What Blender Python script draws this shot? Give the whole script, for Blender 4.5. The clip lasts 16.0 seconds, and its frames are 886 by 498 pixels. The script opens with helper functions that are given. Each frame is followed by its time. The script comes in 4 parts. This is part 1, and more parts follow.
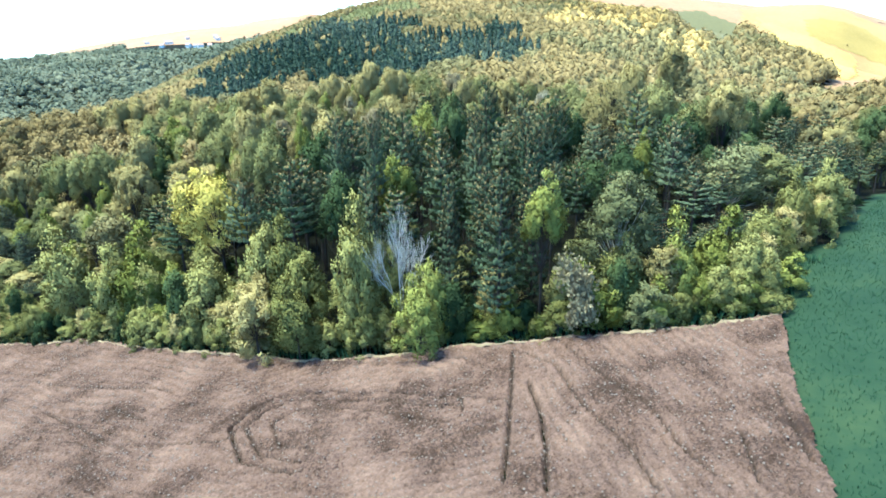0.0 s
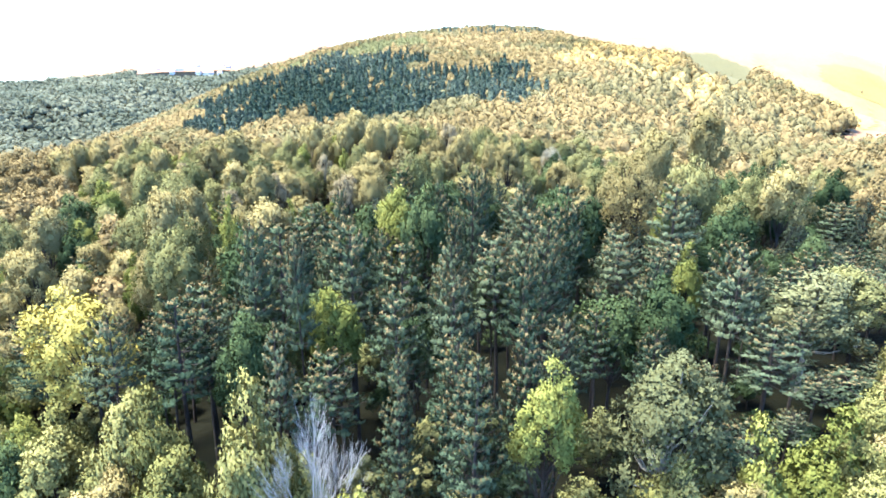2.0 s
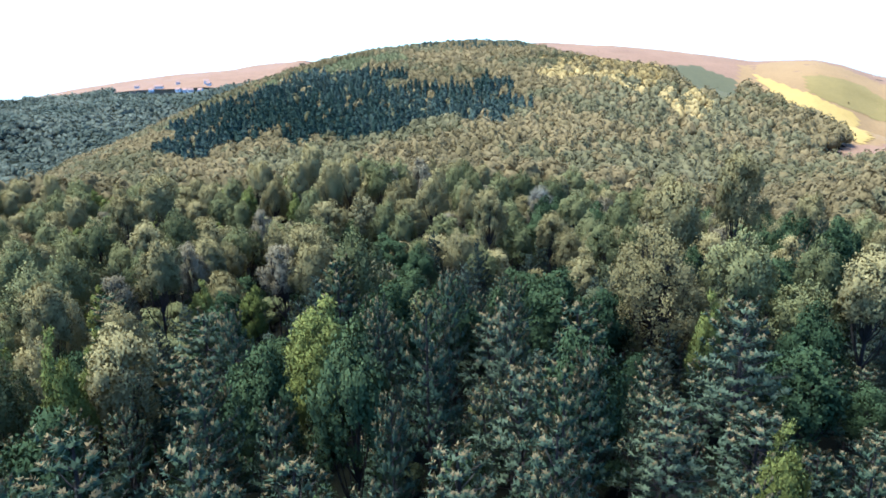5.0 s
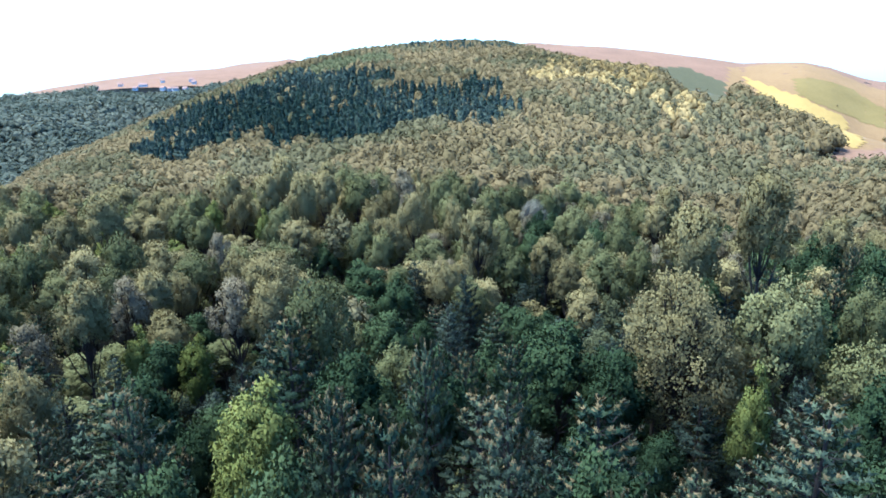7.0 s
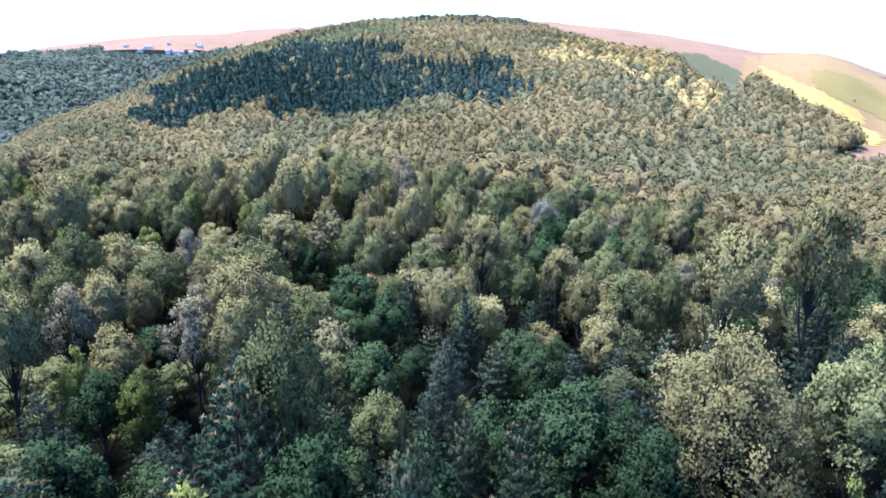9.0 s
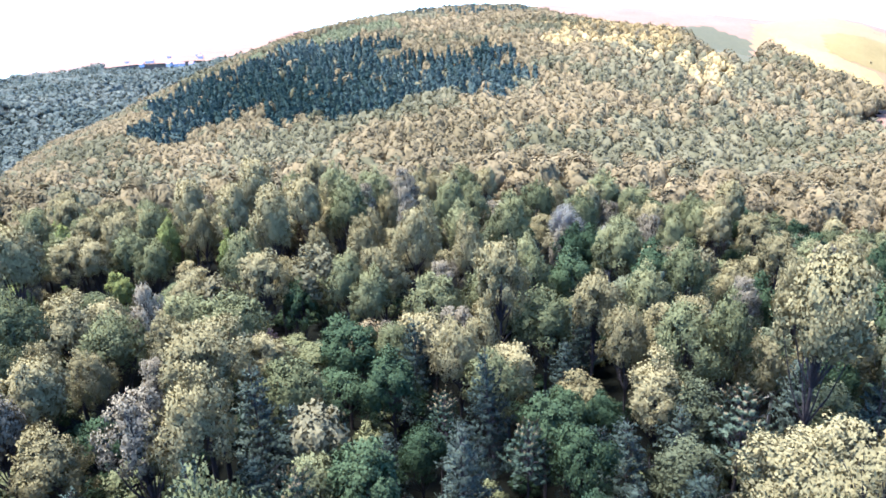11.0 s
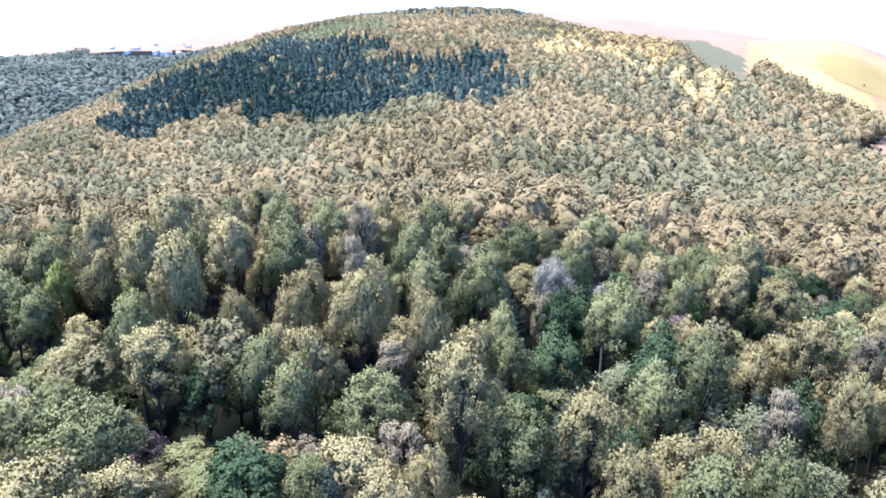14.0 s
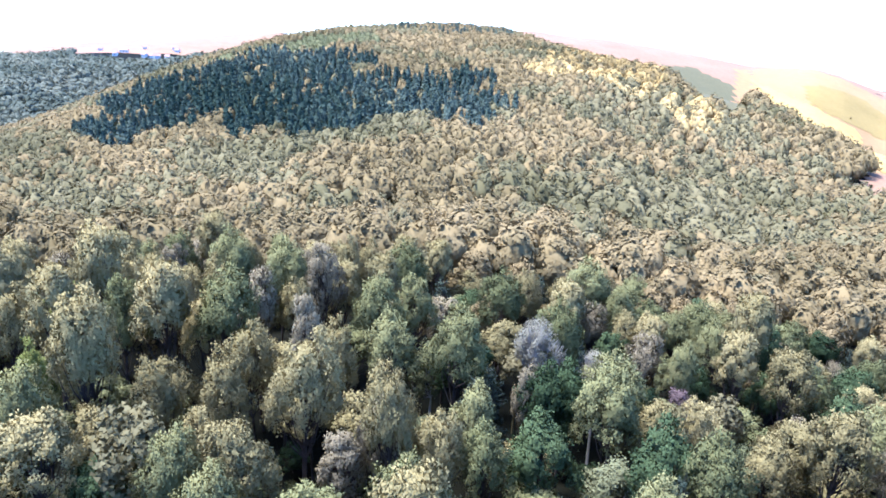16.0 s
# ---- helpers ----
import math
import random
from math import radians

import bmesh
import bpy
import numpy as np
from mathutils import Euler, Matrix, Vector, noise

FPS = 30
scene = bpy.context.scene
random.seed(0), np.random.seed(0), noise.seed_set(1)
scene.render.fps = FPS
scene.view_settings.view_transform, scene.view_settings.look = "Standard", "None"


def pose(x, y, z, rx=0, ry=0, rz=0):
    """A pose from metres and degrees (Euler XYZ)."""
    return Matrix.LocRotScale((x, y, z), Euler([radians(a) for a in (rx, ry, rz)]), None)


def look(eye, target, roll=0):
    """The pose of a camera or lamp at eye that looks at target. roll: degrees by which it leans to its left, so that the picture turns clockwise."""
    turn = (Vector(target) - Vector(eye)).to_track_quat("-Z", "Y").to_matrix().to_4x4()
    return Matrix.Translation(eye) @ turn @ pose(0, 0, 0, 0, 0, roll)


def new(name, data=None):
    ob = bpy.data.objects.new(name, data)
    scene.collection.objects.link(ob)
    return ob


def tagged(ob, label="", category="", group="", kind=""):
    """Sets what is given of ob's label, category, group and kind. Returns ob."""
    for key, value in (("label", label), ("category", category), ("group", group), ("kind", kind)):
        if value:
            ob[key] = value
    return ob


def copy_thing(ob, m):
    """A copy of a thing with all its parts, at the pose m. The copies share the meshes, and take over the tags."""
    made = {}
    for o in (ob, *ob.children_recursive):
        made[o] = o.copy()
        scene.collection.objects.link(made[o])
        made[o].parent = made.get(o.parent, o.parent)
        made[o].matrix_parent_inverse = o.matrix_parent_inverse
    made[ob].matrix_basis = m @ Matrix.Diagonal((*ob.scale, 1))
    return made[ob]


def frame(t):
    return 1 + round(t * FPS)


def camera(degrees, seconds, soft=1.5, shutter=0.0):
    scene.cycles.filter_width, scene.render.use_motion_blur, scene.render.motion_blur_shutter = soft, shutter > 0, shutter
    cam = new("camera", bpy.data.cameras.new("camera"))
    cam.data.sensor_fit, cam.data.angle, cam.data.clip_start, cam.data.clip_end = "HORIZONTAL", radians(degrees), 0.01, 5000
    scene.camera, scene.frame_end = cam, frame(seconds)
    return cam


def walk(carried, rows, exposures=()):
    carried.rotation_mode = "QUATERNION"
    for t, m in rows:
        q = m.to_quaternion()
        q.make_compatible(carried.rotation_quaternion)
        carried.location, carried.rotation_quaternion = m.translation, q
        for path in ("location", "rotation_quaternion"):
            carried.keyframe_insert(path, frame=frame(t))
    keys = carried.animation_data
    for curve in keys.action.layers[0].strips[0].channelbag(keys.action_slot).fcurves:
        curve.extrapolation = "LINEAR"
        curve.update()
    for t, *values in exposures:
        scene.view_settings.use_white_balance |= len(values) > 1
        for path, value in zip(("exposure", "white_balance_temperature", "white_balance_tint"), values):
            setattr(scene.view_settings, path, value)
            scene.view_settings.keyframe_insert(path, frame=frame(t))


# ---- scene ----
# the camera and its flight
cam = camera(67.84, 16.0, soft=1.7)
PATH = [
    (0.0, look((-0.00, -0.00, 19.99), (-0.09, 94.36, -13.10), -1.91)),
    (0.5, look((0.77, 4.39, 20.65), (2.31, 97.79, -15.05), -2.46)),
    (1.0, look((1.41, 8.44, 21.13), (3.37, 102.79, -11.96), -1.09)),
    (1.5, look((1.92, 12.29, 21.45), (2.88, 107.29, -9.75), 1.37)),
    (2.0, look((2.34, 15.87, 21.82), (1.68, 111.66, -6.89), -0.39)),
    (2.5, look((2.73, 19.16, 22.14), (1.58, 115.09, -6.05), -2.29)),
    (3.0, look((3.13, 22.36, 22.44), (2.35, 118.42, -5.32), -0.06)),
    (3.5, look((3.50, 25.36, 22.66), (3.22, 121.70, -4.16), -2.00)),
    (4.0, look((3.78, 28.03, 23.02), (4.60, 124.66, -2.69), -0.58)),
    (4.2, look((3.90, 28.99, 23.13), (4.08, 125.56, -2.82), -2.61)),
    (6.3, look((4.64, 37.82, 23.35), (8.60, 133.97, -3.84), 2.17)),
    (6.5, look((4.71, 38.61, 23.42), (8.54, 134.82, -3.58), 0.72)),
    (7.0, look((4.86, 40.50, 23.63), (8.08, 136.75, -3.34), -0.69)),
    (7.5, look((5.02, 42.34, 23.83), (8.15, 138.38, -3.85), 2.36)),
    (8.0, look((5.17, 44.09, 24.04), (8.41, 139.72, -5.04), 2.27)),
    (8.2, look((5.18, 44.77, 24.16), (8.55, 140.30, -5.24), 2.32)),
    (10.3, look((5.35, 54.12, 24.13), (5.87, 149.02, -7.38), -3.60)),
    (10.5, look((5.45, 55.02, 24.17), (5.73, 149.89, -7.42), -4.76)),
    (11.0, look((5.91, 57.30, 24.25), (6.75, 152.23, -7.17), -2.49)),
    (11.5, look((6.40, 59.55, 24.33), (8.02, 154.45, -7.14), -0.12)),
    (12.0, look((6.81, 61.81, 24.49), (9.37, 156.91, -6.32), 2.86)),
    (12.5, look((7.05, 63.94, 24.62), (9.51, 159.02, -6.25), 0.34)),
    (13.0, look((7.37, 66.02, 24.76), (9.95, 161.05, -6.29), -2.54)),
    (13.5, look((7.75, 68.12, 24.92), (10.28, 162.83, -7.07), -0.28)),
    (14.0, look((8.14, 70.11, 25.07), (11.29, 165.01, -6.31), 0.25)),
    (14.5, look((8.43, 72.19, 25.25), (11.47, 166.66, -7.40), -1.25)),
    (15.0, look((8.74, 74.21, 25.39), (12.87, 168.59, -7.41), 0.77)),
    (15.5, look((9.04, 76.13, 25.54), (14.22, 170.26, -7.82), 2.24)),
    (16.0, look((9.32, 77.94, 25.76), (14.79, 173.38, -3.58), 2.69)),
]
LIGHT = [(0.0, 2.7, 4450, -14), (1.0, 2.9, 4500, -10), (1.5, 3.4, 4600, -3), (2.0, 3.2, 4700, 3), (2.5, 2.75, 4700, 3), (3.5, 2.7, 4550, 3), (4.2, 2.0, 4350, 3), (6.5, 1.9, 4050, 2), (8.2, 1.9, 4000, 3), (10.3, 2.7, 4200, 17), (16.0, 2.6, 4200, 17)]
walk(cam, PATH, LIGHT)

# ---- sky and sun: a high, wide sun added in place of soft skylight, from the left ----
SUN_AZ, SUN_EL = -85.0, 70.0
world = bpy.data.worlds.new("high_sun_sky")
scene.world = world
world.use_nodes = True
wt = world.node_tree
sky = wt.nodes.new("ShaderNodeTexSky")
sky.sky_type, sky.sun_disc = "NISHITA", False
sky.sun_elevation, sky.sun_rotation = radians(SUN_EL), radians(SUN_AZ)
sky.air_density, sky.dust_density, sky.ozone_density = 1.0, 0.8, 1.4
wt.nodes["Background"].inputs["Strength"].default_value = 0.14
wt.links.new(sky.outputs["Color"], wt.nodes["Background"].inputs["Color"])
lamp = bpy.data.lights.new("sun", "SUN")
lamp.energy, lamp.angle, lamp.color = 5.3, radians(22), (1.0, 0.77, 0.50)
a, e = radians(SUN_AZ), radians(SUN_EL)
new("sun", lamp).matrix_world = look((500 * math.sin(a) * math.cos(e), 500 * math.cos(a) * math.cos(e), 500 * math.sin(e)), (0, 0, 0))

# ---- materials ----


def shader(name):
    m = bpy.data.materials.new(name)
    m.use_nodes = True
    nt = m.node_tree
    return m, nt, nt.nodes["Principled BSDF"]


def ramp(nt, fac, stops):
    r = nt.nodes.new("ShaderNodeValToRGB")
    while len(r.color_ramp.elements) < len(stops):
        r.color_ramp.elements.new(0.5)
    for el, (p, c) in zip(r.color_ramp.elements, stops):
        el.position, el.color = p, (*c, 1)
    nt.links.new(fac, r.inputs["Fac"])
    return r.outputs["Color"]


def noise_tex(nt, scale, detail=4.0, rough=0.6):
    co = nt.nodes.new("ShaderNodeNewGeometry").outputs["Position"]
    n = nt.nodes.new("ShaderNodeTexNoise")
    n.inputs["Scale"].default_value, n.inputs["Detail"].default_value, n.inputs["Roughness"].default_value = scale, detail, rough
    nt.links.new(co, n.inputs["Vector"])
    return n.outputs["Fac"]


def math_node(nt, op, a, b):
    n = nt.nodes.new("ShaderNodeMath")
    n.operation = op
    for k, v in enumerate((a, b)):
        if isinstance(v, (int, float)):
            n.inputs[k].default_value = v
        else:
            nt.links.new(v, n.inputs[k])
    return n.outputs[0]


def mix_color(nt, fac, a, b, kind="MIX"):
    n = nt.nodes.new("ShaderNodeMix")
    n.data_type, n.blend_type = "RGBA", kind
    for k, v in ((0, fac), (6, a), (7, b)):
        if isinstance(v, (int, float)):
            n.inputs[k].default_value = v
        elif isinstance(v, tuple):
            n.inputs[k].default_value = (*v, 1)
        else:
            nt.links.new(v, n.inputs[k])
    return n.outputs[2]


def foliage(name, dark, mid, pale, glow=0.12, tone=False, gloss=0.85):
    """Leaves: each leaf and each tree has its own tint; light passes through."""
    m, nt, bsdf = shader(name)
    leaf = nt.nodes.new("ShaderNodeNewGeometry").outputs["Random Per Island"]
    if tone:
        at = nt.nodes.new("ShaderNodeAttribute")
        at.attribute_name = "tone"
        tree = at.outputs["Fac"]
    else:
        tree = nt.nodes.new("ShaderNodeObjectInfo").outputs["Random"]
    v = math_node(nt, "ADD", math_node(nt, "MULTIPLY", leaf, 0.12 if tone else 0.3), math_node(nt, "MULTIPLY", tree, 0.88 if tone else 0.7))
    col = ramp(nt, v, [(0.12, dark), (0.5, mid), (0.9, pale)])
    patch = noise_tex(nt, 0.9, 2.0)
    col = mix_color(nt, math_node(nt, "MULTIPLY", patch, 0.35), col, mid)
    nt.links.new(col, bsdf.inputs["Base Color"])
    bsdf.inputs["Roughness"].default_value = gloss
    bsdf.inputs["Specular IOR Level"].default_value = 0.02
    tr = nt.nodes.new("ShaderNodeBsdfTranslucent")
    nt.links.new(col, tr.inputs["Color"])
    mx = nt.nodes.new("ShaderNodeMixShader")
    mx.inputs[0].default_value = glow
    nt.links.new(bsdf.outputs[0], mx.inputs[1])
    nt.links.new(tr.outputs[0], mx.inputs[2])
    nt.links.new(mx.outputs[0], nt.nodes["Material Output"].inputs["Surface"])
    return m


def surface(name, stops, scale, fine, rough=0.9, bump=0.3, dist=0.05):
    """Earth, bark and plaster: two scales of noise in one ramp, with relief."""
    m, nt, bsdf = shader(name)
    v = math_node(nt, "ADD", math_node(nt, "MULTIPLY", noise_tex(nt, scale), 0.55), math_node(nt, "MULTIPLY", noise_tex(nt, fine, 6.0, 0.7), 0.45))
    nt.links.new(ramp(nt, v, stops), bsdf.inputs["Base Color"])
    bsdf.inputs["Roughness"].default_value = rough
    bsdf.inputs["Specular IOR Level"].default_value = 0.05
    b = nt.nodes.new("ShaderNodeBump")
    b.inputs["Strength"].default_value, b.inputs["Distance"].default_value = bump, dist
    nt.links.new(noise_tex(nt, fine, 6.0, 0.7), b.inputs["Height"])
    nt.links.new(b.outputs[0], bsdf.inputs["Normal"])
    return m


M = {
    "pine": foliage("pine_needles", (0.018, 0.029, 0.017), (0.043, 0.056, 0.032), (0.077, 0.088, 0.050), 0.1),
    "spruce": foliage("spruce_needles", (0.019, 0.025, 0.018), (0.037, 0.046, 0.031), (0.064, 0.073, 0.047), 0.12),
    "lit_shoot": foliage("lit_pine_shoots", (0.077, 0.062, 0.029), (0.119, 0.092, 0.044), (0.161, 0.123, 0.062), 0.15),
    "tan": foliage("young_tan_leaves", (0.101, 0.084, 0.033), (0.160, 0.133, 0.053), (0.213, 0.174, 0.071)),
    "olive": foliage("olive_leaves", (0.053, 0.057, 0.022), (0.100, 0.098, 0.037), (0.144, 0.135, 0.053)),
    "green": foliage("green_leaves", (0.013, 0.02, 0.009), (0.03, 0.042, 0.017), (0.054, 0.068, 0.027)),
    "yellow": foliage("yellow_green_leaves", (0.043, 0.048, 0.009), (0.100, 0.106, 0.025), (0.158, 0.158, 0.040)),
    "golden": foliage("golden_leaves", (0.12, 0.102, 0.02), (0.215, 0.182, 0.038), (0.29, 0.246, 0.064)),
    "bush": foliage("hedge_leaves", (0.06, 0.06, 0.018), (0.115, 0.112, 0.036), (0.16, 0.15, 0.054)),
    "pale": foliage("pale_green_leaves", (0.040, 0.042, 0.019), (0.075, 0.077, 0.035), (0.110, 0.109, 0.053)),
    "pink": foliage("pinkish_buds", (0.074, 0.061, 0.034), (0.124, 0.103, 0.058), (0.172, 0.142, 0.082)),
    "purple": foliage("dark_purple_leaves", (0.041, 0.029, 0.028), (0.072, 0.052, 0.049), (0.111, 0.082, 0.077)),
    "white": foliage("white_grey_buds", (0.12, 0.11, 0.074), (0.18, 0.164, 0.11), (0.24, 0.217, 0.148)),
    "wood_tan": foliage("hill_wood_tan", (0.074, 0.058, 0.024), (0.114, 0.087, 0.037), (0.148, 0.11, 0.048), tone=True),
    # golden colour in place of sunlight on one part of the hill wood
    "wood_gold": foliage("hill_wood_sunlit", (0.130, 0.092, 0.032), (0.209, 0.151, 0.052), (0.285, 0.208, 0.077), tone=True),
    "wood_green": foliage("hill_wood_green", (0.049, 0.044, 0.018), (0.081, 0.071, 0.032), (0.113, 0.096, 0.045), tone=True),
    "wood_pale": foliage("hill_wood_pale", (0.062, 0.064, 0.027), (0.081, 0.081, 0.034), (0.101, 0.098, 0.043), tone=True),
    "wood_dark": foliage("hill_conifers", (0.022, 0.033, 0.022), (0.044, 0.056, 0.040), (0.077, 0.089, 0.062), 0.12, tone=True),
    # greyer leaves for the far woods: distance haze mixed into the colour
    "wood_far_hazed": foliage("valley_wood", (0.05, 0.056, 0.038), (0.076, 0.08, 0.054), (0.106, 0.106, 0.07), 0.15, tone=True),
    "grass": foliage("meadow_grass", (0.016, 0.032, 0.017), (0.027, 0.053, 0.027), (0.045, 0.072, 0.035), 0.2),
    "straw": foliage("dry_grass", (0.096, 0.078, 0.045), (0.149, 0.123, 0.078), (0.194, 0.168, 0.111), 0.2),
    "bark": surface("brown_bark", [(0.3, (0.016, 0.012, 0.010)), (0.7, (0.045, 0.037, 0.030))], 1.5, 14.0),
    "bark_pale": surface("pale_grey_bark", [(0.3, (0.132, 0.117, 0.092)), (0.7, (0.270, 0.244, 0.198))], 1.5, 14.0),
    "bark_grey": surface("grey_dead_wood", [(0.3, (0.163, 0.152, 0.144)), (0.7, (0.348, 0.331, 0.312))], 1.5, 14.0),
    "dry_turf": surface("dry_turf", [(0.3, (0.068, 0.052, 0.031)), (0.5, (0.102, 0.079, 0.051)), (0.75, (0.136, 0.110, 0.074))], 0.8, 9.0),
    # near-black: the shade under the trees is put into the floor's colour
    "floor": surface("shaded_forest_floor", [(0.3, (0.001, 0.002, 0.001)), (0.5, (0.003, 0.003, 0.001)), (0.75, (0.005, 0.005, 0.003))], 0.25, 3.0, dist=0.2),
    "soil": surface("ploughed_soil", [(0.41, (0.026, 0.016, 0.012)), (0.5, (0.068, 0.043, 0.033)), (0.64, (0.11, 0.072, 0.055))], 0.3, 7.0, bump=1.0, dist=0.16),
    "clod": surface("pale_clods", [(0.3, (0.060, 0.048, 0.041)), (0.7, (0.120, 0.098, 0.083))], 1.0, 9.0),
    "turf": surface("meadow_turf", [(0.3, (0.006, 0.013, 0.007)), (0.5, (0.011, 0.020, 0.010)), (0.75, (0.022, 0.031, 0.013))], 0.12, 1.5, dist=0.1),
    # hay, stubble and heath: warm tones also hold the sunlight on that slope
    "hay": surface("sunlit_hill_meadow", [(0.3, (0.196, 0.128, 0.032)), (0.5, (0.242, 0.162, 0.043)), (0.75, (0.281, 0.190, 0.054))], 0.02, 0.4, dist=0.3),
    "beige": surface("beige_stubble", [(0.3, (0.128, 0.078, 0.031)), (0.5, (0.162, 0.102, 0.041)), (0.75, (0.196, 0.124, 0.051))], 0.02, 0.4, dist=0.3),
    "heath": surface("brown_heath", [(0.3, (0.112, 0.066, 0.037)), (0.5, (0.146, 0.087, 0.049)), (0.75, (0.18, 0.109, 0.063))], 0.03, 0.4, dist=0.3),
    "pasture": surface("green_hill_pasture", [(0.3, (0.052, 0.048, 0.022)), (0.5, (0.066, 0.059, 0.027)), (0.75, (0.083, 0.072, 0.033))], 0.02, 0.4, dist=0.3),
    "gold_meadow": surface("yellow_green_pasture", [(0.3, (0.106, 0.078, 0.022)), (0.5, (0.132, 0.096, 0.029)), (0.75, (0.157, 0.114, 0.036))], 0.02, 0.4, dist=0.3),
    "plaster": surface("white_plaster", [(0.3, (0.340, 0.320, 0.290)), (0.7, (0.500, 0.480, 0.450))], 0.3, 2.0),
    "tiles": surface("red_roof_tiles", [(0.3, (0.17, 0.11, 0.085)), (0.7, (0.26, 0.17, 0.13))], 0.5, 3.0),
    "glass": surface("dark_window_glass", [(0.3, (0.03, 0.03, 0.035)), (0.7, (0.06, 0.06, 0.07))], 0.5, 3.0, rough=0.2),
}

# darker soil colour painted into ruts and furrow troughs, in place of their shade
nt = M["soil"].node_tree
hollow_shade = nt.nodes.new("ShaderNodeAttribute")
hollow_shade.attribute_name = "tone"
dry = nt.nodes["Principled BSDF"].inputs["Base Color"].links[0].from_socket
nt.links.new(mix_color(nt, math_node(nt, "MULTIPLY", hollow_shade.outputs["Fac"], 0.8), dry, (0.018, 0.013, 0.011)), nt.nodes["Principled BSDF"].inputs["Base Color"])

# ---- the lie of the land ----
RINGS = (20, 75, 122, 165, 215, 275, 345, 430, 540, 690, 900)
SPOKES = (-40, -24, -8, 8, 24, 40)
BUMPS = (
    (2.4, -0.7, -2.1, -1.9, 0.8, 7.2),
    (-3.5, 0.9, 5.0, 1.1, -5.9, 9.2),
    (0.4, -1.9, 2.5, 0.6, -3.4, 3.1),
    (-3.3, 9.6, -3.2, 8.1, -0.7, -10.2),
    (7.1, -3.1, -4.9, -3.0, -12.5, 14.4),
    (-17.2, -6.4, -4.2, 11.1, -8.0, 1.8),
    (3.9, 1.2, -7.6, 0.3, -21.7, -10.4),
    (-21.3, -2.6, -0.3, 3.3, 31.5, 8.6),
    (-27.2, 1.4, 23.5, 3.6, -13.1, -46.7),
    (-19.8, -13.1, 13.7, 13.8, 27.5, -23.3),
    (-5.9, -28.0, 26.4, 22.6, 23.6, -6.3),
)

# crest of the hill, valley woods and far skyline, by bearing
CREST_AZ = (5.0, 9.4, 11.1, 13.2, 15.3, 17.4, 19.4, 21.4, 23.3, 24.8, 27.0, 28.8, 30.5, 32.7, 60.0)
CREST_DZ = (0.0, 2.7, 0.2, -2.0, -3.4, -5.2, -6.6, -7.4, -7.8, -7.6, -1.0, 4.0, 3.5, -2.0, -8.0)
WOODS_AZ = (-60.0, -30.5, -27.2, -23.6, -20.1, -15.5, -12.2, -8.0)
WOODS_DZ = (-20.0, -28.7, -21.5, -18.4, -22.6, -7.6, -1.9, 0.0)
FAR_AZ = (-60.0, -30.7, -27.4, -23.8, -19.9, -15.8, -11.5, -10.1, -8.9, -7.1, 0.0)
FAR_DZ = (8.0, 2.0, 10.5, 12.0, 9.0, -4.0, 2.0, 3.0, 0.0, 6.0, 8.0)


def land(x, y):
    """Height of the ground: rolling bumps, far plain."""
    x, y = np.asarray(x, float), np.asarray(y, float)
    near = -3.51 + 0.0252 * x + -0.0259 * y
    for r, row in zip(RINGS, BUMPS):
        for deg, amp in zip(SPOKES, row):
            cx, cy, s = r * math.sin(radians(deg)), r * math.cos(radians(deg)), max(30.0, 0.21 * r)
            near = near + amp * np.exp(-((x - cx) ** 2 + (y - cy) ** 2) / (2 * s * s))
    near = near - 5.0 * np.exp(-(((x - 15) / 75) ** 2) - ((y - 217) / 14) ** 2)
    d = np.hypot(x, y - 40)
    k = np.clip((d - 800) / 700, 0, 1)
    k = k * k * (3 - 2 * k)
    plain = np.minimum(np.clip(30 + (x + 560) * 0.16, -170, 34), 34 - 0.06 * np.maximum(x, 0)) * np.clip(d / 2200, 0, 1.15) - 32 * np.clip((2150 - d) / 500, 0, 1)
    plain = plain + np.clip((2300 - d) / 900, 0.1, 1) * (7 * np.sin(x / 170 + 1) * np.cos(y / 240) + 9 * np.sin(x / 75 - y / 110))
    plain = plain + 26 * np.exp(-(((x + 345) / 60) ** 2 + ((y - 1900) / 130) ** 2))
    near = np.where(y < -60, np.clip(near, -25, 25), near)
    near = near + np.clip((-90 - 0.4 * y - x) / 60, 0, 1) * np.clip((y - 150) / 200, 0, 1) * 12 * np.sin(y / 38 + x / 90)
    z = near * (1 - k) + plain * k
    r, az = np.hypot(x, y), np.degrees(np.arctan2(x, y))
    z = z + np.interp(az, CREST_AZ, CREST_DZ) * np.clip((r - 470) / 110, 0, 1)
    z = z + np.interp(az, WOODS_AZ, WOODS_DZ) * np.clip((r - 750) / 150, 0, 1) * (1 - np.clip((r - 1650) / 250, 0, 1))
    z = z + np.interp(az, FAR_AZ, FAR_DZ) * np.clip((r - 1750) / 350, 0, 1)
    return z + 0.12 * np.sin(x * 0.9) * np.cos(y * 0.7)


def height(x, y):
    return float(land(x, y))


def mesh_object(name, verts, faces, material, parent=None, label="", tone=None, normals=None):
    me = bpy.data.meshes.new(name)
    me.from_pydata(verts if isinstance(verts, list) else verts.tolist(), [], faces if isinstance(faces, list) else faces.tolist())
    me.materials.append(material)
    if tone is not None:
        me.attributes.new("tone", "FLOAT", "POINT").data.foreach_set("value", np.asarray(tone, np.float32))
    if normals is not None:
        me.polygons.foreach_set("use_smooth", [True] * len(me.polygons))
        me.normals_split_custom_set_from_vertices(normals.tolist())
    ob = new(name, me)
    if parent is not None:
        ob.parent = parent
    if label:
        ob["label"] = label
    return ob


